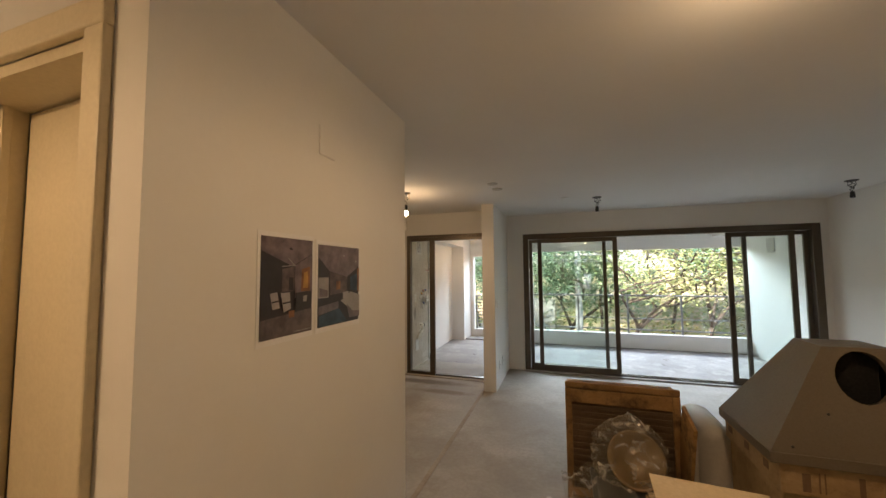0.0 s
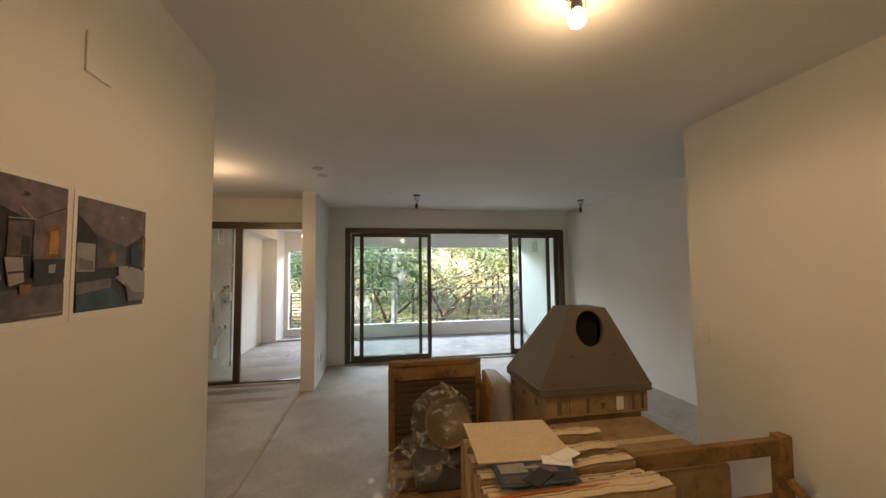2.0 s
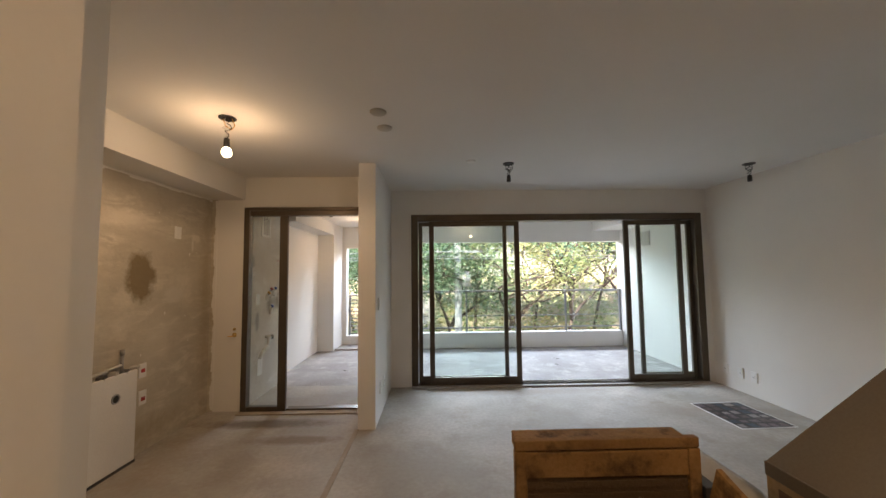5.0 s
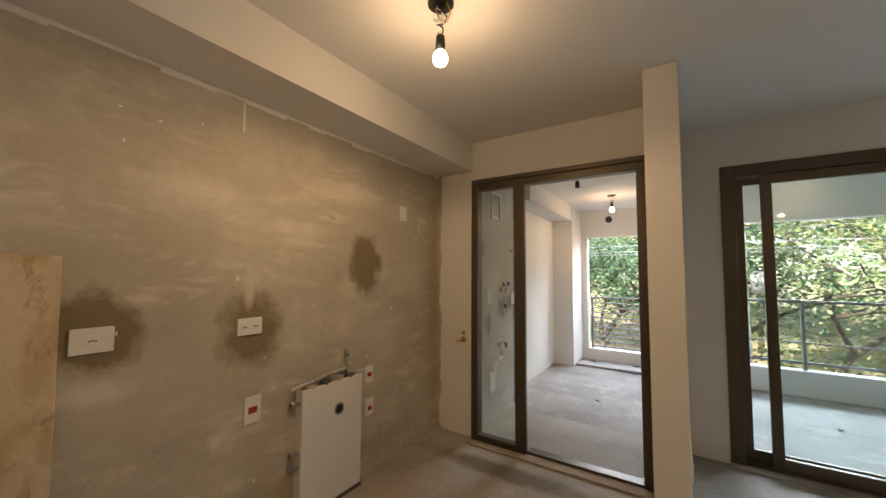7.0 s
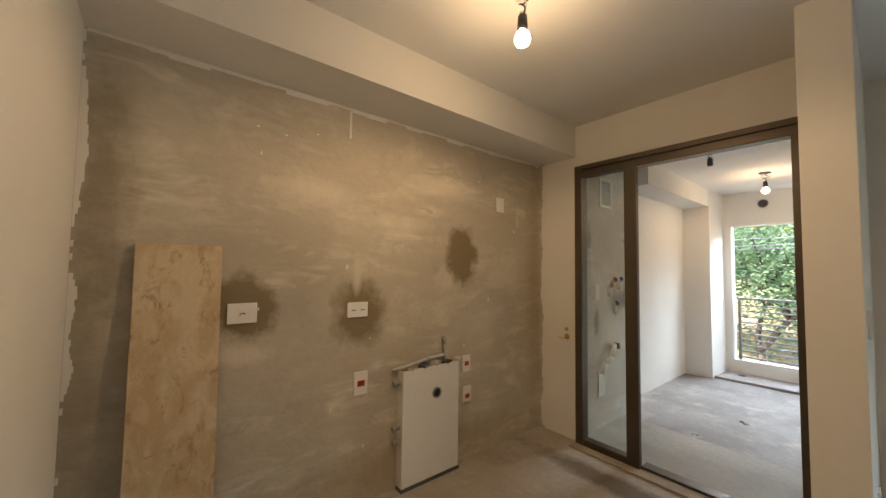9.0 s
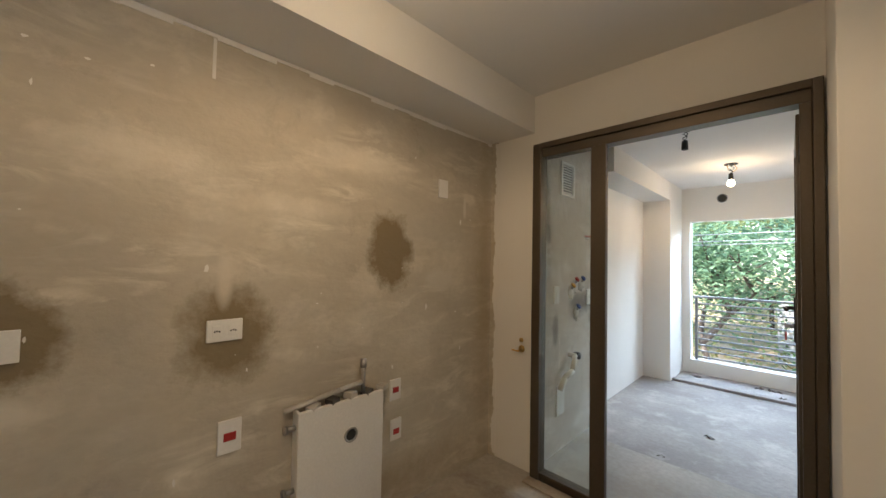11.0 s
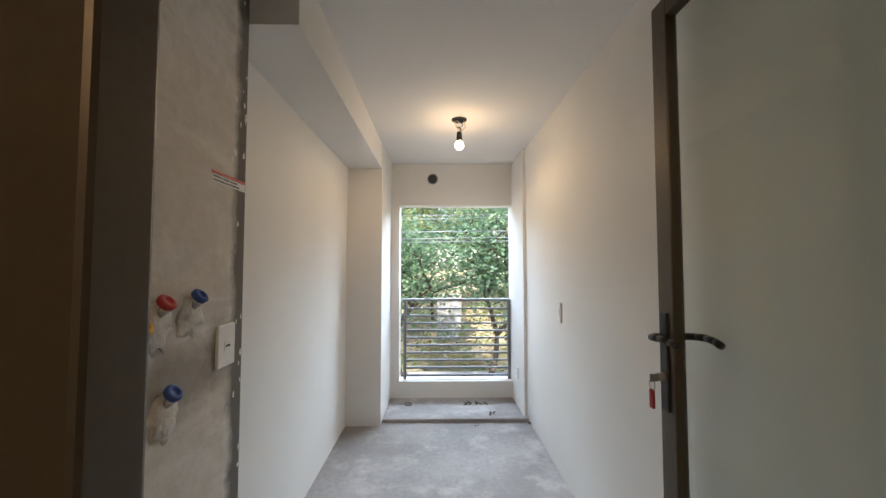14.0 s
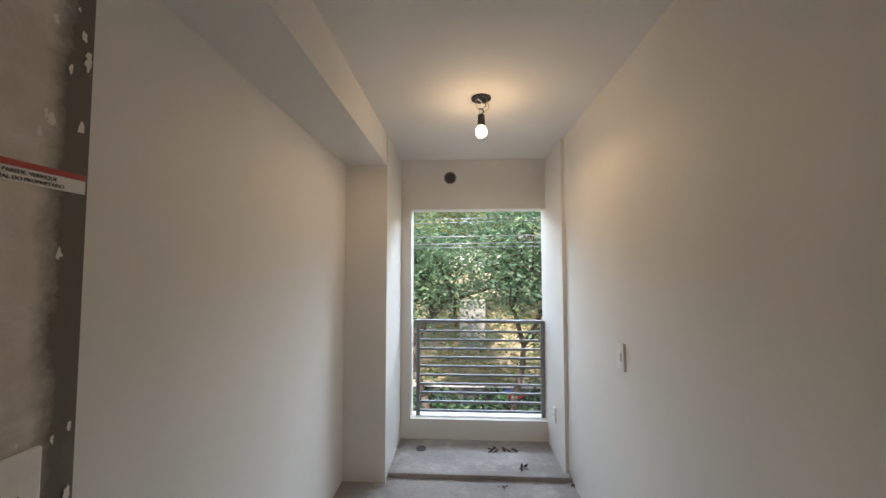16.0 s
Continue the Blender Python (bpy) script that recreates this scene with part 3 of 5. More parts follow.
def hanging_lamp(name, label, x, y, ztop, zsock, lit, power=0.0, group="hanging lamp holders", up=0.3):
    o = thing(name, label, "lamp", (x, y, ztop), 0, group)
    dz = zsock - ztop
    part("ceiling_box", lathe(bmesh.new(), [(0.055, 0.0), (0.055, -0.006), (0.042, -0.008), (0.03, -0.004)], 20), M_DARK, o, "open black ceiling box")
    part("wire", twisted(bmesh.new(), (0.015, 0, -0.004), (0, 0, dz + 0.03), 0.003, 0.0, 0.02), M_DARK, o)
    part("wire", twisted(bmesh.new(), (-0.015, 0, -0.004), (0, 0, dz + 0.03), 0.003, 2.6, 0.026), M_PLATE if lit else M_DARK, o)
    part("wire_end", tube(bmesh.new(), [(0.03, 0.0, -0.006), (0.045, 0.01, -0.05), (0.02, 0.02, -0.075), (-0.02, 0.02, -0.05), (-0.03, 0, -0.006)], 0.0025, 5), M_YELLOW if lit else M_DARK, o)
    part("socket", smooth(lathe(bmesh.new(), [(0.008, 0.035), (0.018, 0.03), (0.02, 0.0), (0.021, -0.03), (0.017, -0.032)], 16, Matrix.Translation((0, 0, dz)))), M_DARK, o)
    if lit:
        b = part("bulb", smooth(lathe(bmesh.new(), [(0.013, -0.028), (0.017, -0.034), (0.026, -0.044), (0.0315, -0.06), (0.0315, -0.074), (0.025, -0.088), (0.013, -0.096), (0.003, -0.098)], 18, Matrix.Translation((0, 0, dz)))), M_BULB, o, "glowing warm bulb")
        b.visible_shadow = False
        # an LED bulb: its base shades the ceiling, most of its light goes down and sideways
        ld = bpy.data.lights.new("bulb_light", "POINT")
        ld.energy, ld.color, ld.shadow_soft_size = power * up, (1.0, 0.69, 0.38), 0.03
        lo = new("bulb_light", ld)
        lo.location = (x, y, zsock - 0.075)
        sd = bpy.data.lights.new("bulb_beam", "SPOT")
        sd.energy, sd.color, sd.shadow_soft_size = power * 0.95, (1.0, 0.69, 0.38), 0.03
        sd.spot_size, sd.spot_blend = radians(178), 0.35
        so = new("bulb_beam", sd)
        so.matrix_world = look((x, y, zsock - 0.075), (x + 0.001, y, 0))
    return o


hanging_lamp("hanging_bulb", "lit warm bulb hanging on twisted wires from the ceiling", 0.965, 2.16, CEIL, 2.462, True, 3.8, "hanging bulbs", 0.19)
hanging_lamp("hanging_bulb", "lit warm bulb hanging on twisted wires over the kitchen", -1.375, 4.76, CEIL, 2.335, True, 2.7, "hanging bulbs")
hanging_lamp("hanging_bulb", "lit warm bulb hanging on twisted wires in the service room", -1.256, 8.62, SC, 2.265, True, 1.4, "hanging bulbs", 0.4)
hanging_lamp("hanging_bulb", "lit warm bulb hanging on twisted wires in the side corridor", -1.35, 0.35, CEIL, 2.40, True, 5.0, "hanging bulbs")
hanging_lamp("lamp_holder", "empty black lamp holder hanging on wires", 0.76, 5.82, CEIL, 2.36, False)
hanging_lamp("lamp_holder", "empty black lamp holder hanging on wires", 3.22, 5.86, CEIL, 2.36, False)
hanging_lamp("lamp_holder", "empty black lamp holder hanging on wires in the service room", -1.345, 7.08, SC, 2.22, False)
for k, (x, y, r) in enumerate(((-0.34, 4.67, 0.055), (-0.335, 4.93, 0.055), (0.38, 5.73, 0.045))):
    o = thing("ceiling_cover", "round pale grey blank cover on the ceiling", "cover", (x, y, CEIL), 0, "ceiling covers")
    part("disc", smooth(lathe(bmesh.new(), [(r, 0.0), (r, -0.006), (r - 0.006, -0.011), (0.002, -0.013)], 24)), M_PLATE if k == 2 else M_TUB, o)
o = thing("ceiling_light", "small round lit balcony ceiling light", "lamp", (0.60, 8.95, CEIL))
part("rim", lathe(bmesh.new(), [(0.10, 0.0), (0.10, -0.03), (0.09, -0.035), (0.085, -0.02)], 24), M_PLATE, o)
part("diffuser", smooth(lathe(bmesh.new(), [(0.085, -0.022), (0.08, -0.045), (0.04, -0.058), (0.003, -0.06)], 24)), M_LAMP, o, "glowing diffuser")


# ---- pictures taped to the hall wall ----
def print_sheet(y0, y1, z0, z1, marks, label):
    o = thing("printed_photo", label, "photo print", (-0.556, (y0 + y1) / 2, (z0 + z1) / 2), 0, "photo prints on the wall")
    w2, h2 = (y1 - y0) / 2, (z1 - z0) / 2
    part("paper", box(0.001, 0.0025, -w2 - 0.012, w2 + 0.008, -h2 - 0.02, h2 + 0.016), M_PAPER, o)
    part("image", box(0.003, 0.0035, -w2, w2, -h2, h2), M_PH[1], o)
    for k, (mi, corners) in enumerate(marks):
        bmv = bmesh.new()
        bmv.faces.new([bmv.verts.new((0.004 + 0.0004 * (k + 1), u * w2, v * h2)) for u, v in corners])
        part("print_area", bmv, M_PH[mi], o)


print_sheet(1.875, 2.115, 1.385, 1.715, (
    (0, ((-1, 1), (-1, 0.72), (0.02, 0.45), (0.25, 0.45), (1, 0.71), (1, 1))), (4, ((-1, -1), (1, -1), (1, -0.5), (-1, -0.62))), (0, ((0.25, 0.44), (0.25, -0.25), (1, -0.2), (1, 0.69))),
    (4, ((-0.26, 0.36), (-0.26, -0.1), (0.22, -0.1), (0.22, 0.42))), (1, ((0.0, 0.2), (0.0, -0.08), (0.18, -0.08), (0.18, 0.18))), (3, ((0.52, 0.36), (0.5, -0.12), (0.88, -0.12), (0.88, 0.42))),
    (6, ((0.6, 0.28), (0.58, -0.05), (0.8, -0.05), (0.78, 0.32))), (2, ((-0.7, -0.12), (-0.6, -0.44), (-0.34, -0.42), (-0.44, -0.1))), (2, ((-0.32, -0.12), (-0.2, -0.52), (0.08, -0.46), (0.03, -0.12))),
    (1, ((-0.64, -0.28), (-0.63, -0.31), (-0.36, -0.29), (-0.36, -0.26))), (1, ((-0.25, -0.32), (-0.24, -0.35), (0.08, -0.33), (0.07, -0.3))), (3, ((-0.02, -0.5), (0.0, -0.64), (0.2, -0.64), (0.22, -0.5))),
    (1, ((0.25, -0.14), (0.25, -0.42), (0.95, -0.42), (0.95, -0.12))), (2, ((-0.3, 0.42), (-0.3, 0.405), (0.24, 0.43), (0.24, 0.45))), (2, ((-0.08, 0.58), (-0.06, 0.59), (0.2, 0.44), (0.18, 0.42))),
    (1, ((-0.05, 0.8), (0.0, 0.75), (0.1, 0.76), (0.05, 0.81))), (2, ((0.55, -0.22), (0.55, -0.34), (0.7, -0.34), (0.72, -0.2))), (2, ((0.2, -0.93), (0.2, -0.945), (0.95, -0.945), (0.95, -0.93)))),
    "printed photo of a dim dining room taped to the wall")
print_sheet(2.15, 2.435, 1.385, 1.705, (
    (0, ((-1, 1), (-1, 0.7), (-0.5, 0.35), (0.35, 0.2), (1, 0.5), (1, 1))), (4, ((-0.5, 0.34), (-0.5, -0.25), (0.35, -0.2), (0.35, 0.19))), (2, ((-1, 0.2), (-1, -0.3), (-0.55, -0.3), (-0.55, 0.2))),
    (0, ((-0.95, -0.05), (-0.95, -0.27), (-0.6, -0.27), (-0.6, -0.12))), (3, ((-0.2, 0.1), (-0.2, -0.12), (0.0, -0.12), (0.0, 0.1))), (3, ((0.88, 0.42), (0.9, -0.2), (1, -0.22), (1, 0.46))), (5, ((0.5, 0.2), (0.5, -0.15), (0.88, -0.2), (0.88, 0.3))),
    (0, ((-1, -0.5), (-1, -0.7), (-0.1, -0.6), (-0.1, -0.42))), (2, ((0.0, -0.42), (0.5, -0.2), (1, -0.3), (1, -0.75), (0.6, -0.72))), (0, ((0.3, -0.5), (0.6, -0.72), (1, -0.75), (1, -0.9), (0.45, -0.9))),
    (2, ((0.1, -0.2), (0.1, -0.36), (0.4, -0.3), (0.4, -0.18))), (5, ((-1, -0.72), (-0.1, -0.6), (0.3, -0.95), (-1, -0.98))), (2, ((0.1, 0.78), (0.1, 0.74), (0.17, 0.74), (0.17, 0.78))), (2, ((0.74, 0.64), (0.74, 0.6), (0.8, 0.6), (0.8, 0.64)))),
    "printed photo of a dim lounge taped to the wall")
o = thing("wall_box", "white blank cover plate high on the wall", "cover plate", (-0.556, 2.20, 2.12))
part("plate", box(0.0, 0.007, -0.05, 0.05, -0.06, 0.06, 0.003), M_WALL, o)


# ---- switches and sockets ----
def plate(name, label, at, rz, w, h, marks, group="wall plates"):
    """A wall plate facing local -y, with its inserts."""
    o = thing(name, label, "socket" if "socket" in name else "switch", at, rz, group)
    part("cover", box(-w / 2, w / 2, -0.011, 0.0, -h / 2, h / 2, 0.003), M_PLATE, o)
    for kind, u, v, a, b in marks:
        if kind == "red":
            part("insert", box(u - a, u + a, -0.014, -0.011, v - b, v + b, 0.001), M_RED, o, "dark red socket insert")
        elif kind == "rocker":
            part("rocker", box(u - a, u + a, -0.015, -0.011, v - b, v + b, 0.002), M_PLATE, o)
        else:
            part("insert", box(u - a, u + a, -0.0135, -0.011, v - b, v + b, 0.001), M_PLATE, o)
            for q in (-0.5, 0, 0.5):
                part("pin_hole", cyl(bmesh.new(), (u + q * a, -0.0145, v - abs(q) * 0.004), (u + q * a, -0.011, v - abs(q) * 0.004), 0.0035, None, 8), M_DARK, o)
    return o


plate("wall_socket", "white double socket plate on the damp cement patch", (KX, 4.565, 1.10), 90, 0.125, 0.085, (("pins", -0.028, 0, 0.016, 0.02), ("pins", 0.028, 0, 0.016, 0.02)))
plate("wall_socket", "wide white single socket plate on the cement wall", (KX, 3.98, 1.12), 90, 0.125, 0.095, (("pins", 0.0, 0, 0.018, 0.02),))
plate("wall_socket", "white upright plate with a red socket insert", (KX, 4.595, 0.68), 90, 0.085, 0.13, (("red", 0, 0, 0.022, 0.016),))
plate("wall_socket", "white upright plate with a red socket insert", (KX, 5.415, 0.665), 90, 0.075, 0.115, (("red", 0, 0, 0.02, 0.015),))
plate("wall_socket", "white upright plate with a red socket insert", (KX, 5.425, 0.445), 90, 0.075, 0.115, (("red", 0, -0.01, 0.02, 0.015),))
plate("light_switch", "white blank plate high on the cement wall", (KX, 5.765, 1.845), 90, 0.08, 0.115, (("rocker", 0, 0, 0.016, 0.006),))
plate("light_switch", "white rocker switch plate on the white wall", (2.46, 3.15, 1.04), -90, 0.08, 0.12, (("rocker", 0, 0.028, 0.02, 0.018), ("rocker", 0, -0.018, 0.02, 0.018)))
plate("wall_socket", "white socket plate low on the partition", (-0.54, 6.05, 0.30), 90, 0.075, 0.115, (("pins", 0, 0, 0.016, 0.02),))
plate("wall_socket", "white socket plate low on the partition", (-0.54, 6.28, 0.30), 90, 0.075, 0.115, (("pins", 0, 0, 0.016, 0.02),))
plate("light_switch", "white switch plate on the partition", (-0.54, 5.95, 1.14), 90, 0.075, 0.115, (("rocker", 0, 0, 0.018, 0.03),))
for y in (6.80, 6.58, 6.40):
    plate("wall_socket", "white socket plate low on the living room wall", (3.62, y, 0.22), -90, 0.075, 0.115, (("pins", 0, 0, 0.016, 0.02),))
plate("light_switch", "white switch plate on the service room wall", (-0.62, 8.40, 1.04), -90, 0.07, 0.125, (("rocker", 0, 0, 0.012, 0.02),))
plate("wall_socket", "small white socket plate low by the service window", (-0.645, 9.52, 0.32), -90, 0.06, 0.11, (("pins", 0, 0, 0.014, 0.02),))
plate("wall_socket", "white socket plate on the grey cement strip", (SX, 7.195, 1.105), 90, 0.085, 0.125, (("pins", 0, 0, 0.016, 0.014),))
plate("light_switch", "white switch plate on the grey cement strip", (SX, 6.62, 1.15), 90, 0.08, 0.125, (("rocker", 0, 0, 0.018, 0.03),))

# ---- white panel cover on pipes in the kitchen ----
o = thing("pipe_cover_panel", "white cover box over sink pipes, standing on the floor against cement", "cover box", (KX, 5.06, 0.02))
part("panel", box(0.045, 0.065, -0.215, 0.235, 0.0, 0.69, 0.004), M_PLATE, o)
part("side", box(0.0, 0.045, -0.213, -0.2, 0.0, 0.69, 0.002), M_PLATE, o)
part("base_strip", box(0.003, 0.07, -0.22, 0.24, -0.02, 0.0, 0.003), M_SINK, o)
mx = Matrix.Translation((0.065, 0.045, 0.52)) @ pose(0, 0, 0, 0, 90, 0)
part("pipe_ring", smooth(lathe(bmesh.new(), [(0.036, 0.0), (0.036, 0.006), (0.028, 0.008), (0.027, 0.001)], 24, mx)), M_STEEL, o)
part("pipe_hole", lathe(bmesh.new(), [(0.026, 0.0005), (0.026, 0.003)], 20, mx), M_DARK, o, "dark pipe hole")
for k in range(5):
    y = -0.16 + k * 0.095
    part("torn_edge", box(0.01, 0.06, y, y + 0.05, 0.685, 0.70 + 0.008 * (k % 3), 0.002, pose(0, 0, 0, 14 - 9 * (k % 3), 0, 20)), M_SINK if k % 2 else M_TUB, o)
for z in (0.62, 0.35, 0.27):
    part("valve", smooth(cyl(cyl(bmesh.new(), (0.03, -0.25, z), (0.03, -0.21, z), 0.012), (0.03, -0.262, z), (0.03, -0.25, z), 0.018)), M_STEEL, o)
part("pipe", smooth(tube(bmesh.new(), [(0.02, -0.26, 0.70), (0.03, -0.12, 0.72), (0.03, 0.0, 0.735), (0.03, 0.12, 0.745)], 0.012)), M_TUB, o)
part("gas_pipe", smooth(cyl(cyl(bmesh.new(), (0.03, 0.13, 0.70), (0.03, 0.13, 0.82), 0.011), (0.03, 0.13, 0.82), (0.03, 0.13, 0.86), 0.016)), M_STEEL, o)

# ---- marble slab ----
bm = box(-0.15, 0.15, -0.011, 0.011, 0.0, 1.43, 0.003)
o = tagged(part("marble_slab", bm, M_SLAB), "tall beige marble slab leaning against the cement wall", "stone slab")
o.matrix_world = pose(KX + 0.12, 3.735, 0.004, -4.0, 0, 90)

# ---- brass gas tap by the glass door ----
o = thing("gas_tap", "small brass gas tap on the wall", "tap", (-2.13, 6.285, 0.80))
part("body", smooth(tube(bmesh.new(), [(0, 0, 0), (0, -0.03, 0), (0.02, -0.05, 0.01)], 0.009)), M_BRASS, o)
part("flange", smooth(cyl(bmesh.new(), (0, -0.004, 0.0), (0, 0, 0.0), 0.024)), M_BRASS, o)
part("lever", box(-0.05, 0.008, -0.05, -0.038, -0.012, -0.004, 0.002), M_YELLOW, o)
part("plug", smooth(cyl(bmesh.new(), (0.0, -0.012, 0.06), (0, 0, 0.06), 0.014)), M_BRASS, o)


# ---- service room fittings ----
o = thing("vent_grille", "white slatted vent grille on the cement strip", "vent", (SX, 6.79, 2.03))
bm = box(0, 0.012, -0.11, -0.085, -0.13, 0.13, 0.002)
bx(bm, 0, 0.012, 0.085, 0.11, -0.13, 0.13, 0.002), bx(bm, 0, 0.012, -0.085, 0.085, 0.11, 0.13, 0.002), bx(bm, 0, 0.012, -0.085, 0.085, -0.13, -0.11, 0.002)
part("frame", bm, M_PLATE, o)
part("backing", box(0.0, 0.002, -0.085, 0.085, -0.11, 0.11), M_SINK, o)
for k in range(11):
    z = -0.10 + k * 0.02
    part("slat", box(0.003, 0.010, -0.085, 0.085, z - 0.005, z + 0.002, 0, pose(0, 0, 0, 0, 25, 0)), M_PLATE, o)


def pipe_point(y, z, cap, label):
    o = thing("pipe_point", label, "water point", (SX, y, z), 0, "capped water points")
    blob = bmesh.new()
    bmesh.ops.create_icosphere(blob, subdivisions=3, radius=0.055, matrix=Matrix.Translation((0, 0, -0.03)) @ Matrix.Diagonal((0.25, 0.85, 1.0, 1)))
    for v in blob.verts:
        v.co *= 1 + 0.4 * noise.noise(v.co * 60 + Vector((y * 9, z * 7, 0)))
    part("plaster_blob", smooth(blob), M_BLOB, o)
    part("pipe", smooth(cyl(bmesh.new(), (0, 0, -0.005), (0.024, 0, 0.012), 0.011)), M_STEEL, o)
    part("cap", smooth(lathe(bmesh.new(), [(0.008, 0), (0.021, 0.002), (0.022, 0.012), (0.018, 0.015), (0.011, 0.016), (0.01, 0.012)], 16, Matrix.Translation((0.018, 0, 0.02)) @ pose(0, 0, 0, 0, 50, 0))), cap, o)


pipe_point(6.93, 1.235, M_RED, "red capped water pipe in rough plaster")
pipe_point(7.045, 1.24, M_BLUE, "blue capped water pipe in rough plaster")
pipe_point(6.96, 1.02, M_BLUE, "blue capped water pipe in rough plaster")
pipe_point(6.865, 1.19, M_YELLOW, "yellow capped gas pipe in rough plaster")
o = thing("drain_trap", "white plastic drain pipe low on the cement wall", "drain pipe", (SX, 6.84, 0.58))
part("pipe", smooth(tube(bmesh.new(), [(0, 0, 0.1), (0.05, 0, 0.1), (0.06, -0.06, 0.0), (0.05, -0.16, -0.03), (0.03, -0.2, -0.12)], 0.02)), M_PLATE, o)
part("cap", smooth(cyl(bmesh.new(), (0.0, 0.06, 0.08), (0.06, 0.06, 0.09), 0.028)), M_DARK, o)
part("hatch", box(0, 0.008, -0.2, -0.08, -0.32, -0.1, 0.003), M_PLATE, o)
o = thing("wall_sticker", "white warning sticker with a red band", "sticker", (SX, 7.215, 1.605))
part("backing", box(0.0, 0.0015, -0.10, 0.075, -0.018, 0.016), M_PAPER, o)
part("red_band", box(0.0015, 0.0025, -0.10, 0.075, 0.006, 0.016), M_RED, o)


def words(text, parent, at, rot, size, mat, name="lettering"):
    c = bpy.data.curves.new(name, "FONT")
    c.body, c.size, c.extrude = text, size, 0.0003
    tmp = new(name, c)
    me = bpy.data.meshes.new_from_object(tmp.evaluated_get(bpy.context.evaluated_depsgraph_get()))
    bpy.data.objects.remove(tmp)
    me.materials.append(mat)
    q = new(name, me)
    q.parent = parent
    q.matrix_local = pose(*at, *rot)
    return q


words("PERFURAR A PAREDE. VERIFIQUE", o, (0.0022, -0.095, -0.004), (90, 0, 90), 0.0085, M_DARK)
words("O NO MANUAL DO PROPRIETARIO", o, (0.0022, -0.095, -0.0145), (90, 0, 90), 0.0085, M_DARK)
o = thing("pipe_hole", "dark round exhaust hole over the window", "vent hole", (-1.46, 9.76, 2.23))
part("sleeve", lathe(bmesh.new(), [(0.055, -0.002), (0.055, 0.006), (0.046, 0.007), (0.045, 0.0)], 24, pose(0, 0, 0, 90, 0, 0)), M_RAIL, o)
part("opening", lathe(bmesh.new(), [(0.045, 0.0), (0.045, 0.003)], 24, pose(0, 0, 0, 90, 0, 0)), M_DARK, o)
o = thing("floor_drain", "small round floor drain", "drain", (-1.69, 9.6, 0.0))
part("ring", lathe(bmesh.new(), [(0.04, 0.0), (0.04, 0.006), (0.026, 0.006), (0.025, 0.002)], 20), M_SINK, o)
rnd = random.Random(9)
for k, (x, y, s) in enumerate(((-1.33, 7.78, 0.05), (-1.5, 7.15, 0.03), (-1.0, 9.62, 0.07), (-1.1, 9.60, 0.06), (-0.95, 9.35, 0.05), (-1.1, 9.12, 0.03), (-0.6, 9.15, 0.04), (1.9, 7.9, 0.05), (2.0, 8.3, 0.04), (0.6, 8.2, 0.04))):
    bm = bmesh.new()
    for j in range(5):
        c = Vector((rnd.uniform(-s, s), rnd.uniform(-s, s) * 0.5, 0.006))
        a = rnd.uniform(0, 6)
        u, v = Vector((math.cos(a), math.sin(a), 0.25)) * s * 0.5, Vector((-math.sin(a), math.cos(a), 0.1)) * s * 0.22
        bm.faces.new([bm.verts.new(c + q) for q in (-u, v, u, -v)])
    o = tagged(part("dry_leaf_litter", bm, M_BARK), "small brown dry leaves lying on the screed", "dry leaves", "leaf litter")
    o.location = (x, y, 0.004)


o = thing("wall_plate", "pale square cover plate high on the balcony wall", "cover plate", (3.62, 8.35, 1.98))
part("plate", box(-0.014, 0.0, -0.12, 0.12, -0.12, 0.12, 0.004), M_TUB, o)

# ---- railings ----
o = thing("window_railing", "dark grey metal railing with horizontal bars in the window", "railing", (-1.175, 9.85, 0.165))
part("post", box(-0.585, -0.555, -0.02, 0.02, 0.0, 0.80, 0.003), M_RAIL, o)
part("post", box(0.495, 0.525, -0.02, 0.02, 0.0, 0.80, 0.003), M_RAIL, o)
part("top_rail", box(-0.60, 0.528, -0.028, 0.028, 0.80, 0.825, 0.003), M_RAIL, o)
for k in range(10):
    part("bar", box(-0.555, 0.495, -0.012, 0.012, 0.03 + k * 0.076, 0.048 + k * 0.076, 0.002), M_RAIL, o)
o = thing("balcony_railing", "grey metal balcony railing with glass infill", "railing", (0, 9.29, 0.29))
part("top_rail", box(-0.355, 3.615, -0.025, 0.025, 0.76, 0.79, 0.003), M_RAIL, o)
part("bottom_rail", box(-0.355, 3.615, -0.012, 0.012, 0.07, 0.095, 0.002), M_RAIL, o)
part("middle_rail", box(-0.355, 3.615, -0.009, 0.009, 0.30, 0.315, 0.002), M_RAIL, o)
px = [-0.34, 0.62, 1.58, 2.54, 3.60]
for x in px:
    part("post", box(x - 0.014, x + 0.014, -0.02, 0.02, 0.0, 0.76, 0.002), M_RAIL, o)
for a, b in zip(px, px[1:]):
    g = part("pane", box(a + 0.02, b - 0.02, 0.014, 0.02, 0.1, 0.75), M_RAILGLASS, o, "clear glass infill pane")
    g.visible_shadow = False


# ---- stacked goods in the hall ----
rnd = random.Random(12)


def pallet(at, w, dpt, label):
    o = thing("pallet", label, "pallet", at, 0, "wooden pallets")
    for k in range(3):
        y = (k - 1) * (dpt / 2 - 0.05)
        part("runner", box(-w / 2, w / 2, y - 0.045, y + 0.045, 0.0, 0.09, 0.004), M_WOOD, o)
    n = 6
    for k in range(n):
        x = -w / 2 + 0.05 + k * (w - 0.1) / (n - 1)
        part("board", box(x - 0.045, x + 0.045, -dpt / 2, dpt / 2, 0.09, 0.11, 0.003), M_WOOD, o)
    return o


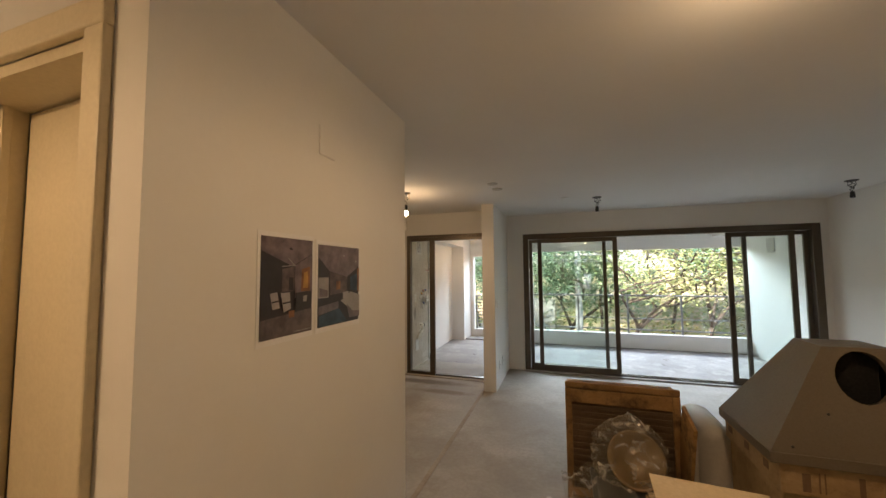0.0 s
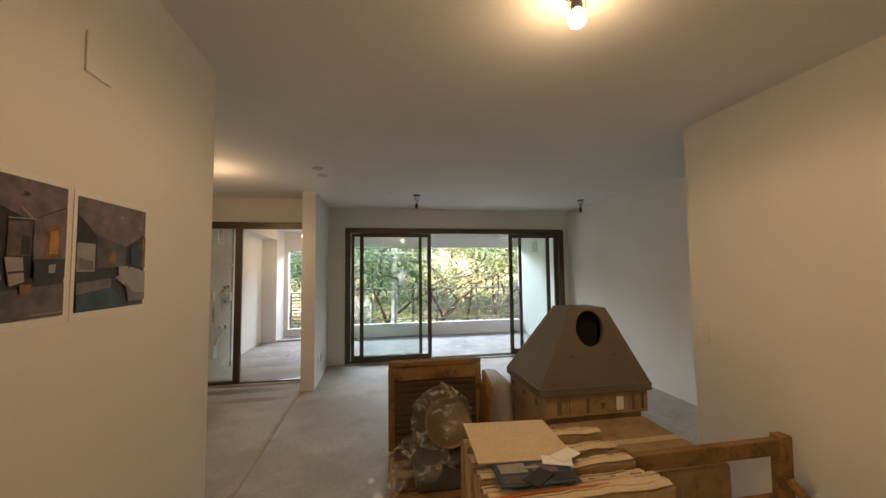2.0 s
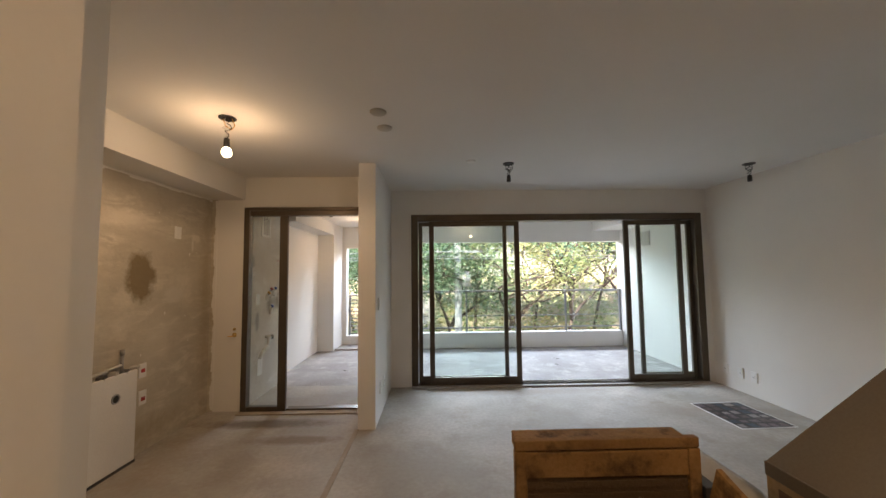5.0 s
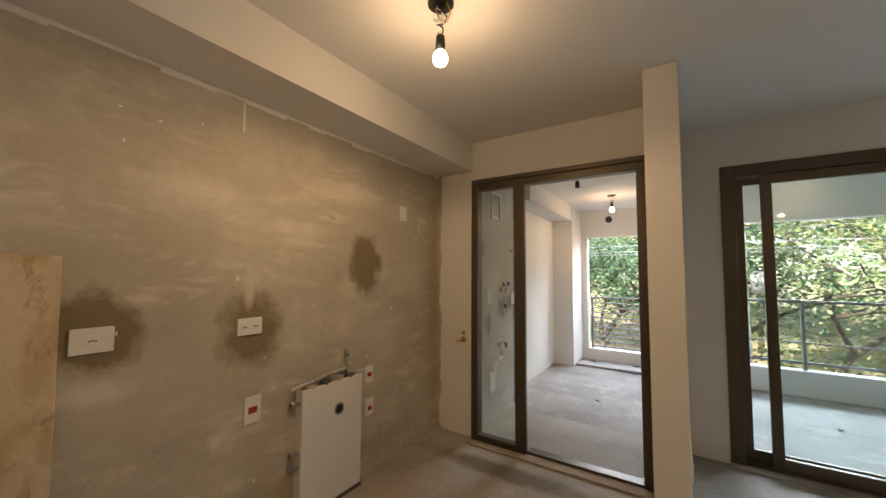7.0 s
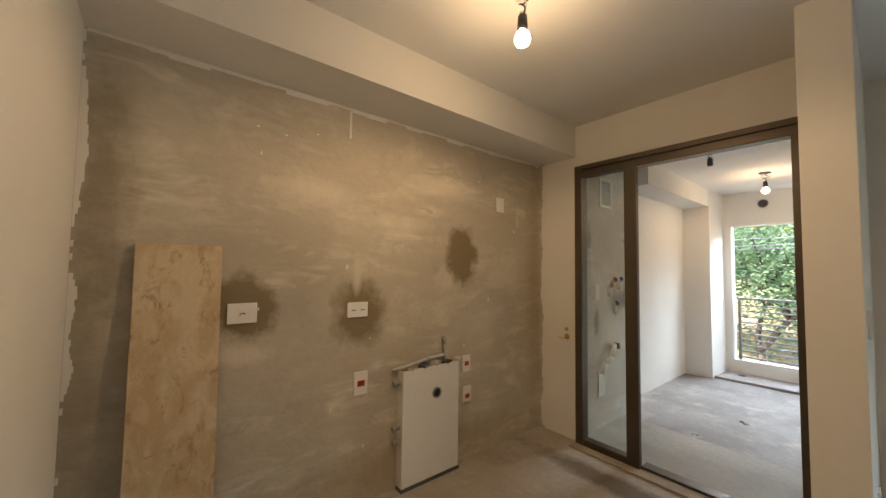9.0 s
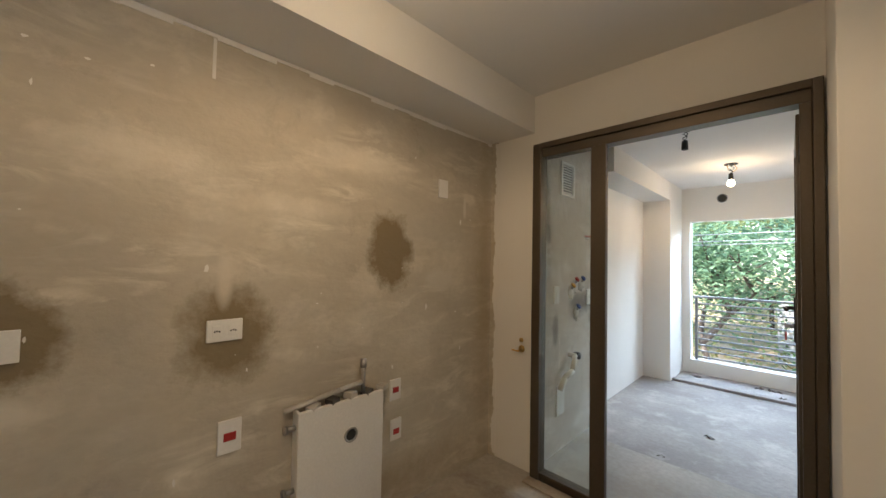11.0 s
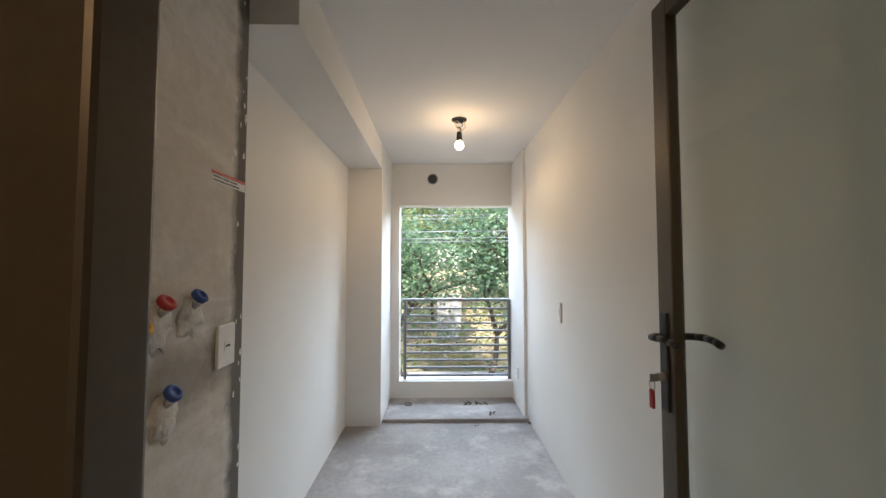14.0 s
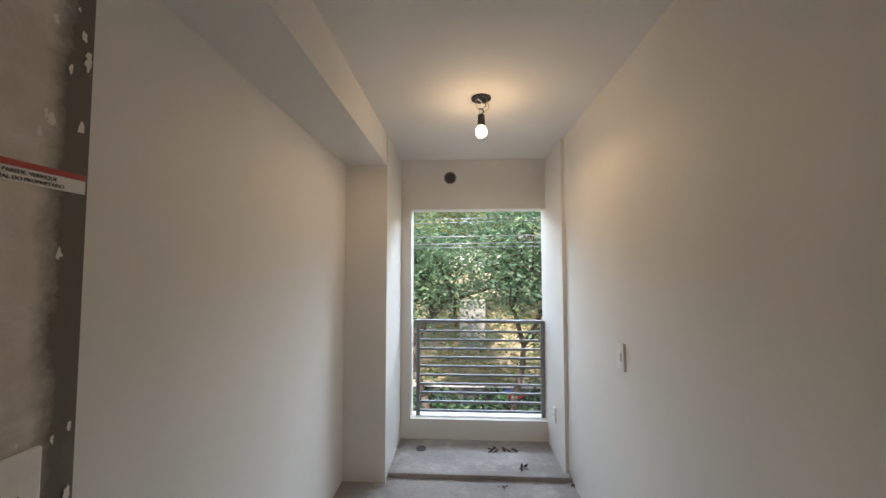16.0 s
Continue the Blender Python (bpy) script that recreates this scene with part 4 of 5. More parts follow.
pallet((0.93, 2.40, 0), 0.72, 0.66, "worn wooden pallet under tile cartons")
Y = 2.12
for k in range(9):
    th = (0.058, 0.066, 0.052, 0.062, 0.05, 0.064, 0.056, 0.06, 0.058)[k]
    hgt = 0.632 - (0.0, 0.012, 0.03, 0.004, 0.036, 0.01, 0.03, 0.0, 0.022)[k]
    x0, x1 = 0.61 + rnd.uniform(-0.012, 0.016), 1.255 + rnd.uniform(-0.03, 0.02)
    o = thing("tile_carton", "worn brown cardboard tile carton standing on edge", "carton", ((x0 + x1) / 2, Y + th / 2, 0.112), rnd.uniform(-1.2, 1.2), "tile cartons on the pallet")
    hw, ht = (x1 - x0) / 2, th / 2 - 0.005
    bm = box(-hw, hw, -ht, ht, 0, hgt, 0.005)
    bmesh.ops.subdivide_edges(bm, edges=[e for e in bm.edges if e.calc_length() > 0.3], cuts=14, use_grid_fill=True)
    for v in bm.verts:
        q = v.co.copy()
        worn = max(0.0, 1 - min(hw - abs(q.x), 0.12) / 0.12)
        if q.z > 0.3:
            v.co.z += 0.009 * noise.noise(Vector((q.x * 11, k * 3.1, 1.3))) - worn * rnd.uniform(0.0, 0.012)
        v.co.y += 0.005 * noise.noise(Vector((q.x * 10, k * 1.7, q.z * 6)))
        v.co.x -= math.copysign(worn * 0.006 * abs(noise.noise(Vector((q.z * 17, k * 2.3, 0.4)))), q.x)
    part("body", bm, M_CARD, o)
    # two top flaps that meet unevenly, with worn ends
    for sd in (-1, 1):
        fl = bmesh.new()
        n = 16
        rim, lip = [], []
        for a in range(n + 1):
            x = -hw + 0.008 + (2 * hw - 0.02) * a / n
            w1 = ht * (0.1 + 0.16 * noise.noise(Vector((x * 13, k * 5.3, sd))))
            lift = 0.004 + 0.006 * abs(noise.noise(Vector((x * 9, k * 4.1, sd * 2.0))))
            rim.append((x, sd * ht * 0.98, hgt + 0.0045 + 0.009 * noise.noise(Vector((x * 11, k * 3.1, 1.3)))))
            lip.append((x, sd * w1, rim[-1][2] + lift))
        lower = [[fl.verts.new(q) for q in row] for row in (rim, lip)]
        upper = [[fl.verts.new((q[0], q[1], q[2] + 0.003)) for q in row] for row in (rim, lip)]
        for a in range(n):
            for g in (upper, lower):
                fl.faces.new((g[0][a], g[0][a + 1], g[1][a + 1], g[1][a]))
            fl.faces.new((lower[1][a], lower[1][a + 1], upper[1][a + 1], upper[1][a]))
            fl.faces.new((lower[0][a], lower[0][a + 1], upper[0][a + 1], upper[0][a]))
        part("flap", fl, M_CARD2, o)
    # unreadable small print along the top
    u = -hw + 0.30 + rnd.uniform(0, 0.05)
    while k and u < hw - 0.08:
        wd = rnd.uniform(0.015, 0.05)
        part("print_mark", box(u, u + wd, ht * 0.45, ht * 0.62, hgt + 0.012, hgt + 0.0135), M_INK, o)
        u += wd + rnd.uniform(0.02, 0.09)
    if k == 0:
        # a maker's mark, drawn as plain strokes
        u = 0.02
        for wd, hh in ((0.03, 0.05), (0.01, 0.085), (0.03, 0.05), (0.009, 0.09), (0.009, 0.09), (0.034, 0.05)):
            if wd > 0.02:
                ring = Matrix.Translation((u + wd / 2, -ht - 0.003, 0.475 + hh / 2)) @ pose(0, 0, 0, 90, 0, 0) @ Matrix.Diagonal((wd / 0.05, 1.0, 1, 1))
                part("print_mark", lathe(bmesh.new(), [(0.024, -0.002), (0.024, 0.0028), (0.018, 0.003), (0.018, -0.002)], 18, ring), M_INK, o)
            else:
                part("print_mark", box(u, u + wd, -ht - 0.006, -ht - 0.0005, 0.475, 0.475 + hh, 0.0005), M_INK, o)
            u += wd + 0.014
        part("print_mark", box(0.12 - hw, 0.155 - hw, -ht - 0.006, -ht - 0.0005, 0.575, 0.60, 0.0005), M_INK, o)
        part("orange_strap", box(-hw - 0.002, hw * 0.3, ht - 0.006, ht + 0.003, hgt + 0.008, hgt + 0.012), M_STRAP, o, "thin orange strap")
    Y += th
TOPZ = 0.112 + 0.635 + 0.022
o = tagged(part("cardboard_sheet", box(-0.19, 0.19, -0.17, 0.17, 0, 0.006, 0.001), M_CARD2), "flat pale cardboard sheet lying on the cartons", "cardboard")
o.matrix_world = pose(0.82, 2.50, TOPZ, 0.5, 0.4, -4)
o = thing("magazine", "glossy dark magazine lying on the cartons", "magazine", (0.80, 2.26, TOPZ - 0.002), -3)
part("cover", box(-0.14, 0.14, -0.075, 0.075, 0, 0.004, 0.001), M_PH[5], o)
for k, (a, b, c, e, mi) in enumerate(((-0.12, -0.02, 0.0, 0.06, 2), (0.0, 0.09, -0.01, 0.05, 0), (-0.12, 0.02, -0.06, -0.02, 4), (0.05, 0.13, -0.06, -0.02, 1), (-0.05, 0.03, 0.02, 0.035, 2))):
    part("print_area", box(a, b, c, e, 0.004, 0.0046 + 0.0004 * k), M_PH[mi], o)
for k, (x, y, r, mt) in enumerate(((0.80, 2.22, 35, M_DARK), (0.91, 2.30, -20, M_PAPER), (0.96, 2.33, 25, M_PAPER))):
    o = tagged(part("paper_card", box(-0.055, 0.055, -0.03, 0.03, 0, 0.002), mt), "small printed card lying on the magazine", "card", "loose cards")
    o.matrix_world = pose(x, y, TOPZ + 0.0055 + 0.002 * k, 0, 0, r)

# brown box and the rail frame beside it
o = thing("cardboard_box", "large plain brown cardboard box beside the pallet", "box", (1.64, 2.86, 0.0))
part("body", box(-0.34, 0.32, -0.30, 0.30, 0, 0.515, 0.006), M_CARD, o)
part("lid_flap", box(-0.335, 0.315, -0.295, 0.295, 0.517, 0.522, 0.001), M_CARD, o)
part("tape", box(-0.335, 0.315, -0.025, 0.025, 0.523, 0.5245), M_CARD2, o)
o = thing("pine_stand", "rough pine crate stand with a braced post", "stand", (1.81, 2.53, 0))
part("rail", box(-0.46, 0.38, -0.02, 0.02, 0.565, 0.64, 0.004), M_WOOD, o)
part("rail_end", box(-0.47, -0.41, -0.03, 0.06, 0.55, 0.64, 0.004), M_WOOD, o)
part("post", box(0.385, 0.45, -0.03, 0.03, 0.0, 0.655, 0.004), M_WOOD, o)
part("post", box(0.38, 0.46, -0.55, -0.49, 0.0, 0.12, 0.004), M_WOOD, o)
part("brace", tube(bmesh.new(), [(0.42, -0.03, 0.45), (0.42, -0.52, 0.06)], 0.028, 4), M_WOOD, o)
part("cross_board", box(0.0, 0.38, 0.0, 0.02, 0.30, 0.37, 0.003), M_WOOD, o)
part("foot_board", box(-0.46, 0.46, -0.03, 0.03, 0.0, 0.06, 0.003), M_WOOD, o)

# cartons under the extractor hood
HR = 0.0
o = thing("cardboard_box", "brown cardboard box under the hood carton", "box", (1.63, 3.44, 0.0), HR)
part("body", box(-0.34, 0.34, -0.26, 0.30, 0, 0.555, 0.006), M_CARD, o)
o = thing("hood_carton", "long printed cardboard carton under the extractor hood", "carton", (1.63, 3.44, 0.525), HR)
part("body", box(-0.36, 0.36, -0.30, 0.30, 0, 0.14, 0.005), M_CARD, o)
part("white_label", box(0.13, 0.18, -0.3025, -0.3005, 0.025, 0.11), M_PAPER, o)
for a, b, c, e in ((-0.28, -0.25, 0.02, 0.10), (-0.22, -0.215, 0.02, 0.11), (-0.20, -0.195, 0.02, 0.11), (-0.08, -0.06, 0.02, 0.11), (0.02, 0.05, 0.04, 0.08), (0.22, 0.225, 0.02, 0.11), (0.24, 0.26, 0.02, 0.11), (0.31, 0.33, 0.02, 0.12)):
    part("print_bar", box(a, b, -0.3022, -0.3005, c, e), M_INK, o)
for k in range(3):
    part("print_bar", box(-0.3622, -0.3605, -0.2 + 0.2 * k, -0.15 + 0.2 * k, 0.05, 0.09), M_INK, o)
o.location.z = 0.557

o = thing("extractor_hood", "grey painted pyramid extractor hood with a round duct hole", "extractor hood", (1.615, 3.42, 0.698), HR)
B = [(-0.385, -0.30), (0.385, -0.30), (0.385, 0.27), (-0.385, 0.27)]
T = [(-0.13, -0.22), (0.13, -0.22), (0.13, 0.0), (-0.13, 0.0)]
bm = bmesh.new()
low = [bm.verts.new((x, y, 0.05)) for x, y in B]
top = [bm.verts.new((x, y, 0.53)) for x, y in T]
for k in (1, 2, 3):
    bm.faces.new((low[k], low[(k + 1) % 4], top[(k + 1) % 4], top[k]))
bm.faces.new(top)
# front face round the duct hole
N = 24
cu, cv, ru, rv = 0.0, 0.73, 0.10, 0.24


def front(u, v):
    return Vector((u, -0.30 + 0.08 * v, 0.05 + 0.48 * v))


ring = [bm.verts.new(front(cu + ru * math.cos(2 * math.pi * k / N), cv + rv * math.sin(2 * math.pi * k / N))) for k in range(N)]
inner = [bm.verts.new(q.co + Vector((0, 0.03, -0.008))) for q in ring]
outer = []
for k in range(N):
    a = 2 * math.pi * k / N
    # point of the border met by a ray from the hole's centre
    best = 9.0
    c, s = math.cos(a), math.sin(a) * 1.0
    for tt in [j * 0.002 for j in range(1, 900)]:
        u, v = cu + tt * c, cv + tt * s
        half = 0.385 - 0.255 * v
        if v > 1 or v < 0 or abs(u) > half:
            best = tt
            break
    u, v = cu + best * c, max(0, min(1, cv + best * s))
    outer.append(bm.verts.new(front(u, v)))
for k in range(N):
    j = (k + 1) % N
    bm.faces.new((ring[k], ring[j], outer[j], outer[k]))
    bm.faces.new((inner[k], inner[j], ring[j], ring[k]))
# corner gaps
for cnr in (low[0], low[1], top[0], top[1]):
    near = sorted(range(N), key=lambda q: (outer[q].co - cnr.co).length)
    a = near[0]
    b = min(((a + 1) % N, (a - 1) % N), key=lambda q: (outer[q].co - cnr.co).length)
    if (outer[a].co - cnr.co).length > 1e-4:
        bm.faces.new((outer[a], outer[b], cnr))
canopy = part("canopy", bm, M_HOOD, o)
part("skirt", box(-0.39, 0.39, -0.305, 0.275, 0.0, 0.05, 0.003), M_HOOD, o)
# black block behind the opening puts the hood's inner shade into colour
part("duct_shade", box(-0.11, 0.11, -0.15, -0.01, 0.20, 0.50), M_BLACK, o, "black block painting the shade inside the hood").location = (0, 0.0, 0.0)
for x, v in ((-0.15, 0.38), (0.15, 0.38), (-0.3, 0.06), (0.3, 0.06)):
    q = front(x, v)
    part("screw", smooth(cyl(bmesh.new(), q, q + Vector((0, -0.004, 0.001)), 0.006, None, 8)), M_DARK, o)

# open crate with a sink and a wrapped basin
o = thing("wooden_crate", "open pine crate with a woven brown back panel", "crate", (0.69, 3.64, 0))
for x in (-0.345, 0.325):
    part("post", box(x - 0.02, x + 0.025, 0.12, 0.16, 0, 0.76, 0.004), M_WOOD, o)
    part("post", box(x - 0.02, x + 0.025, -0.36, -0.32, 0, 0.13, 0.004), M_WOOD, o)
    part("side_board", box(x - 0.01, x + 0.012, -0.36, 0.12, 0.03, 0.12, 0.003), M_WOOD, o)
part("top_board", box(-0.365, 0.35, 0.125, 0.155, 0.762, 0.80, 0.004), M_WOOD, o)
part("top_board", box(-0.35, 0.33, 0.162, 0.26, 0.735, 0.785, 0.004), M_WOOD, o)
part("top_board", box(-0.325, 0.305, 0.125, 0.15, 0.66, 0.755, 0.004), M_WOOD, o)
part("back_panel", box(-0.325, 0.305, 0.14, 0.15, 0.05, 0.66), M_WEAVE, o, "dark woven panel")
for k in range(13):
    z = 0.10 + k * 0.043
    part("weave_strip", box(-0.325, 0.305, 0.132, 0.14, z, z + 0.026, 0.003), M_WEAVE, o)
part("side_slat", box(0.33, 0.35, -0.10, 0.12, 0.12, 0.72, 0.003, pose(0, 0, 0, 18, 0, 0)), M_WOOD, o)
for k in range(4):
    part("base_board", box(-0.33, 0.32, -0.36 + k * 0.13, -0.27 + k * 0.13, 0.06, 0.085, 0.003), M_WOOD, o)
o = thing("kitchen_sink", "dark grey rectangular sink bowl lying in the crate", "sink", (0.73, 3.50, 0.087))
bm = box(-0.24, 0.24, -0.17, 0.17, 0.0, 0.17, 0.02)
part("bowl", bm, M_SINK, o)
part("rim", bx(bx(bx(box(-0.26, 0.26, -0.19, -0.165, 0.165, 0.185, 0.004), -0.26, 0.26, 0.165, 0.19, 0.165, 0.185, 0.004), -0.26, -0.235, -0.165, 0.165, 0.165, 0.185, 0.004), 0.235, 0.26, -0.165, 0.165, 0.165, 0.185, 0.004), M_SINK, o)
o = thing("wrapped_basin", "round golden basin standing on edge in clear wrapping", "basin", (0.70, 3.55, 0.275))
mx = Matrix.Translation((0.03, 0, 0.145)) @ pose(0, 0, 0, 62, 8, 0) @ Matrix.Scale(0.9, 4)
part("basin", smooth(lathe(bmesh.new(), [(0.05, -0.07), (0.12, -0.06), (0.16, -0.02), (0.185, 0.02), (0.175, 0.024), (0.148, -0.012), (0.04, -0.05)], 28, mx)), M_BASIN, o)
bm = bmesh.new()
bmesh.ops.create_icosphere(bm, subdivisions=5, radius=0.215, matrix=Matrix.Translation((0, 0, 0.165)) @ Matrix.Diagonal((0.98, 0.62, 0.84, 1)))
for v in bm.verts:
    q = v.co.copy()
    k = noise.noise(q * 9) * 0.04 + abs(noise.noise(q * 19)) * 0.035 + abs(noise.noise(q * 46)) * 0.012
    pull = max(0, q.z - 0.2) * 0.55
    v.co += (q - Vector((0, 0, 0.18))).normalized() * k
    v.co.x = v.co.x * (1 - pull * 2.1) - pull * 0.2
    v.co.z = max(-0.09, v.co.z + pull * 0.5)
part("clear_wrapping", bm, M_FILM, o, "crumpled clear plastic film")
bm = bmesh.new()
bmesh.ops.create_grid(bm, x_segments=26, y_segments=26, size=0.2)
for v in bm.verts:
    q = v.co.copy()
    v.co.z = 0.08 * noise.noise(q * 8) + 0.05 * abs(noise.noise(q * 20)) - 0.35 * max(0, -q.y)
o = tagged(part("plastic_wrapping", bm, M_FILM), "crumpled clear plastic film hanging over the crate edge", "plastic film")
o.matrix_world = pose(0.50, 3.40, 0.30, 0, -10, 5)

# pale moulded tub and grey panel behind the crate
o = thing("moulded_tub", "pale moulded plastic tub standing on edge", "tub", (1.22, 3.98, 0.0))
bm = box(-0.10, 0.10, -0.26, 0.26, 0, 0.60, 0.075)
part("shell", smooth(bm), M_TUB, o)
part("rim", box(-0.13, -0.10, -0.24, 0.24, 0.02, 0.58, 0.01), M_TUB, o)
o = tagged(part("grey_panel", box(1.045, 1.10, 3.75, 4.25, 0.0, 0.62, 0.004), M_SINK), "dark grey sheet panel standing on the floor", "panel")
# papers on the living room floor
o = thing("printed_sheet", "large dark printed sheet lying on the living room floor", "printed sheet", (3.04, 5.95, 0.0), 2)
part("paper", box(-0.27, 0.27, -0.32, 0.32, 0, 0.003, 0.001), M_PAPER, o)
part("image", box(-0.255, 0.255, -0.305, 0.305, 0.003, 0.0036), M_PH[1], o)
rnd = random.Random(3)
for a in range(5):
    for b in range(6):
        x, y = -0.24 + a * 0.1, -0.29 + b * 0.1
        part("print_area", box(x, x + rnd.uniform(0.05, 0.085), y, y + rnd.uniform(0.05, 0.085), 0.0036, 0.0044), M_PH[rnd.choice((0, 0, 2, 4, 5, 4))], o)


# ---- outside ----
GZ = -3.4
structure("ground", box(-400, 400, -60, 900, GZ - 0.3, GZ - 0.02), M_SOIL)
structure("road", box(-80, 80, 12.0, 15.6, GZ - 0.02, GZ), M_ASPH)
structure("pavement", box(-80, 80, 15.6, 18.4, GZ - 0.02, GZ + 0.14), M_PAVE)
# sloping garden behind the street wall
bm = bmesh.new()
bmesh.ops.create_grid(bm, x_segments=60, y_segments=30, size=1, matrix=Matrix.Translation((4, 31, 0)) @ Matrix.Diagonal((45, 12.5, 1, 1)))
for v in bm.verts:
    v.co.z = GZ + 0.2 + 0.16 * (v.co.y - 18.5) + 0.35 * noise.noise(v.co * 0.4)
structure("garden_slope", bm, M_SOIL, "dry leaf-strewn slope behind the wall")

o = thing("street_wall", "low street wall painted with colourful graffiti", "wall", (0, 18.5, GZ + 0.14))
part("masonry", box(-40, 40, -0.1, 0.1, 0, 0.84, 0.01), M_ASPH, o)
part("coping", box(-40, 40, -0.14, 0.14, 0.84, 0.90, 0.01), M_PAVE, o)
rnd = random.Random(21)
paints = [material("paint_" + n, c, tuple(v * 0.8 for v in c), 0.8, 2, 25, bump=0.05) for n, c in (("teal", (0.05, 0.25, 0.22)), ("navy", (0.03, 0.05, 0.14)), ("red", (0.45, 0.05, 0.05)), ("white", (0.5, 0.5, 0.48)), ("green", (0.12, 0.3, 0.1)), ("black", (0.02, 0.02, 0.025)))]
for k in range(70):
    x, z = rnd.uniform(-9, 9), rnd.uniform(0.1, 0.75)
    r = rnd.uniform(0.1, 0.3)
    bm = bmesh.new()
    n = rnd.randint(5, 9)
    bm.faces.new([bm.verts.new((x + r * rnd.uniform(0.6, 1.1) * math.cos(2 * math.pi * j / n), -0.101 - 0.0006 * k, min(0.82, max(0.03, z + 0.6 * r * rnd.uniform(0.6, 1.1) * math.sin(2 * math.pi * j / n))))) for j in range(n)])
    part("paint_patch", bm, paints[(0, 1, 1, 5, 5, 4, 5, 2, 3, 1)[rnd.randrange(10)]], o)


def tree(x, y, z0, h, spread, mat, seed, leaves, lean=0.0, leaf_size=0.13, low=1, label="leafy street tree with dark crooked limbs"):
    r = random.Random(seed)
    o = thing("tree", label, "tree", (x, y, z0), 0, "street trees")
    bm = bmesh.new()
    tips = []

    def grow(p, way, length, rad, depth):
        q = p
        steps = 3
        for s in range(steps):
            way = (way + Vector((r.uniform(-1, 1), r.uniform(-1, 1), r.uniform(-0.3, 0.5))) * 0.22).normalized()
            q2 = q + way * length / steps
            cyl(bm, q, q2, rad * (1 - s * 0.13), rad * (1 - (s + 1) * 0.13), 7)
            q = q2
            if depth <= low:
                tips.append(q.copy())
        if depth:
            for b in range(3 if depth != 2 else 2):
                a = r.uniform(0, 6.28)
                w2 = (way * 0.75 + Vector((math.cos(a), math.sin(a), r.uniform(-0.1, 0.5))) * spread).normalized()
                grow(q, w2, length * r.uniform(0.66, 0.86), rad * 0.66, depth - 1)

    grow(Vector((0, 0, 0)), Vector((lean, 0, 1)).normalized(), h * (0.33 if low == 1 else 0.235), 0.013 * h, 4)
    part("trunk", smooth(bm), M_BARK, o)
    vs, fs = [], []
    for k in range(leaves):
        c = r.choice(tips) + Vector((r.gauss(0, 1), r.gauss(0, 1), r.gauss(0, 0.8))) * 0.062 * h
        a, e = r.uniform(0, 6.28), r.uniform(-0.7, 0.7)
        s = leaf_size * r.uniform(0.6, 1.3)
        u = Vector((math.cos(a) * math.cos(e), math.sin(a) * math.cos(e), math.sin(e))) * s
        v = u.cross(Vector((r.uniform(-1, 1), r.uniform(-1, 1), 1))).normalized() * s * 0.42
        i = len(vs)
        vs += [c - u, c + v, c + u, c - v]
        fs.append((i, i + 1, i + 2, i + 3))
    me = bpy.data.meshes.new("crown")
    me.from_pydata(vs, [], fs)
    me.materials.append(mat)
    cr = new("crown", me)
    cr.parent = o
    return o


tree(-2.3, 17.8, GZ + 0.1, 10.0, 0.75, M_LEAF, 1, 14500, -0.12, 0.075, 2)
tree(0.2, 18.0, GZ + 0.1, 10.0, 0.75, M_LEAF, 5, 14500, 0.12, 0.075, 2)
tree(2.6, 17.6, GZ + 0.1, 8.2, 0.8, M_LEAF2, 9, 6000, 0.05, 0.062)
tree(5.2, 16.6, GZ + 0.1, 8.6, 0.85, M_LEAF, 14, 7500, 0.1, 0.062)
tree(8.6, 16.8, GZ + 0.1, 8.6, 0.85, M_LEAF, 17, 11000, -0.1, 0.062)
tree(-7.0, 17.5, GZ + 0.1, 8.5, 0.85, M_LEAF, 23, 11000, 0, 0.062)
for k, (x, y, m, s) in enumerate(((-5, 25, M_LEAF2, 31), (-1.5, 27, M_LEAF2, 32), (2.5, 25, M_LEAF2, 33), (6, 24, M_LEAF2, 35), (10, 25, M_LEAF2, 37), (14.5, 27, M_LEAF, 39), (-11, 28, M_LEAF, 41), (20, 27, M_LEAF2, 43), (4, 32, M_LEAF2, 45), (-3.5, 33, M_LEAF, 47), (12, 33, M_LEAF, 49))):
    tree(x, y, GZ + 0.9, 8 + (k % 3), 0.9, m, s, 17000, 0, 0.12, 1, "sunlit tree on the slope behind the street")
# broad-leaved plants in front of the street wall
rnd = random.Random(78)
vs, fs = [], []
for k in range(5200):
    x, y = rnd.uniform(-8, 9), 18.38 - 0.75 * rnd.random() ** 2
    top = 0.75 + 0.75 * noise.noise(Vector((x * 1.3, 4.0, 1.0)))
    c = Vector((x, y, GZ + 0.16 + rnd.random() * max(0.25, top)))
    a, e, s = rnd.uniform(0, 6.28), rnd.uniform(-0.6, 0.5), rnd.uniform(0.05, 0.13)
    u = Vector((math.cos(a) * math.cos(e), math.sin(a) * math.cos(e), math.sin(e))) * s
    v = u.cross(Vector((0.3, 0.2, 1))).normalized() * s * 0.5
    i = len(vs)
    vs += [c - u, c + v, c + u, c - v]
    fs.append((i, i + 1, i + 2, i + 3))
me = bpy.data.meshes.new("hedge_plants")
me.from_pydata(vs, [], fs)
me.materials.append(M_LEAF)
tagged(new("hedge_plants", me), "broad-leaved green plants along the painted wall", "plants", "", "stuff")
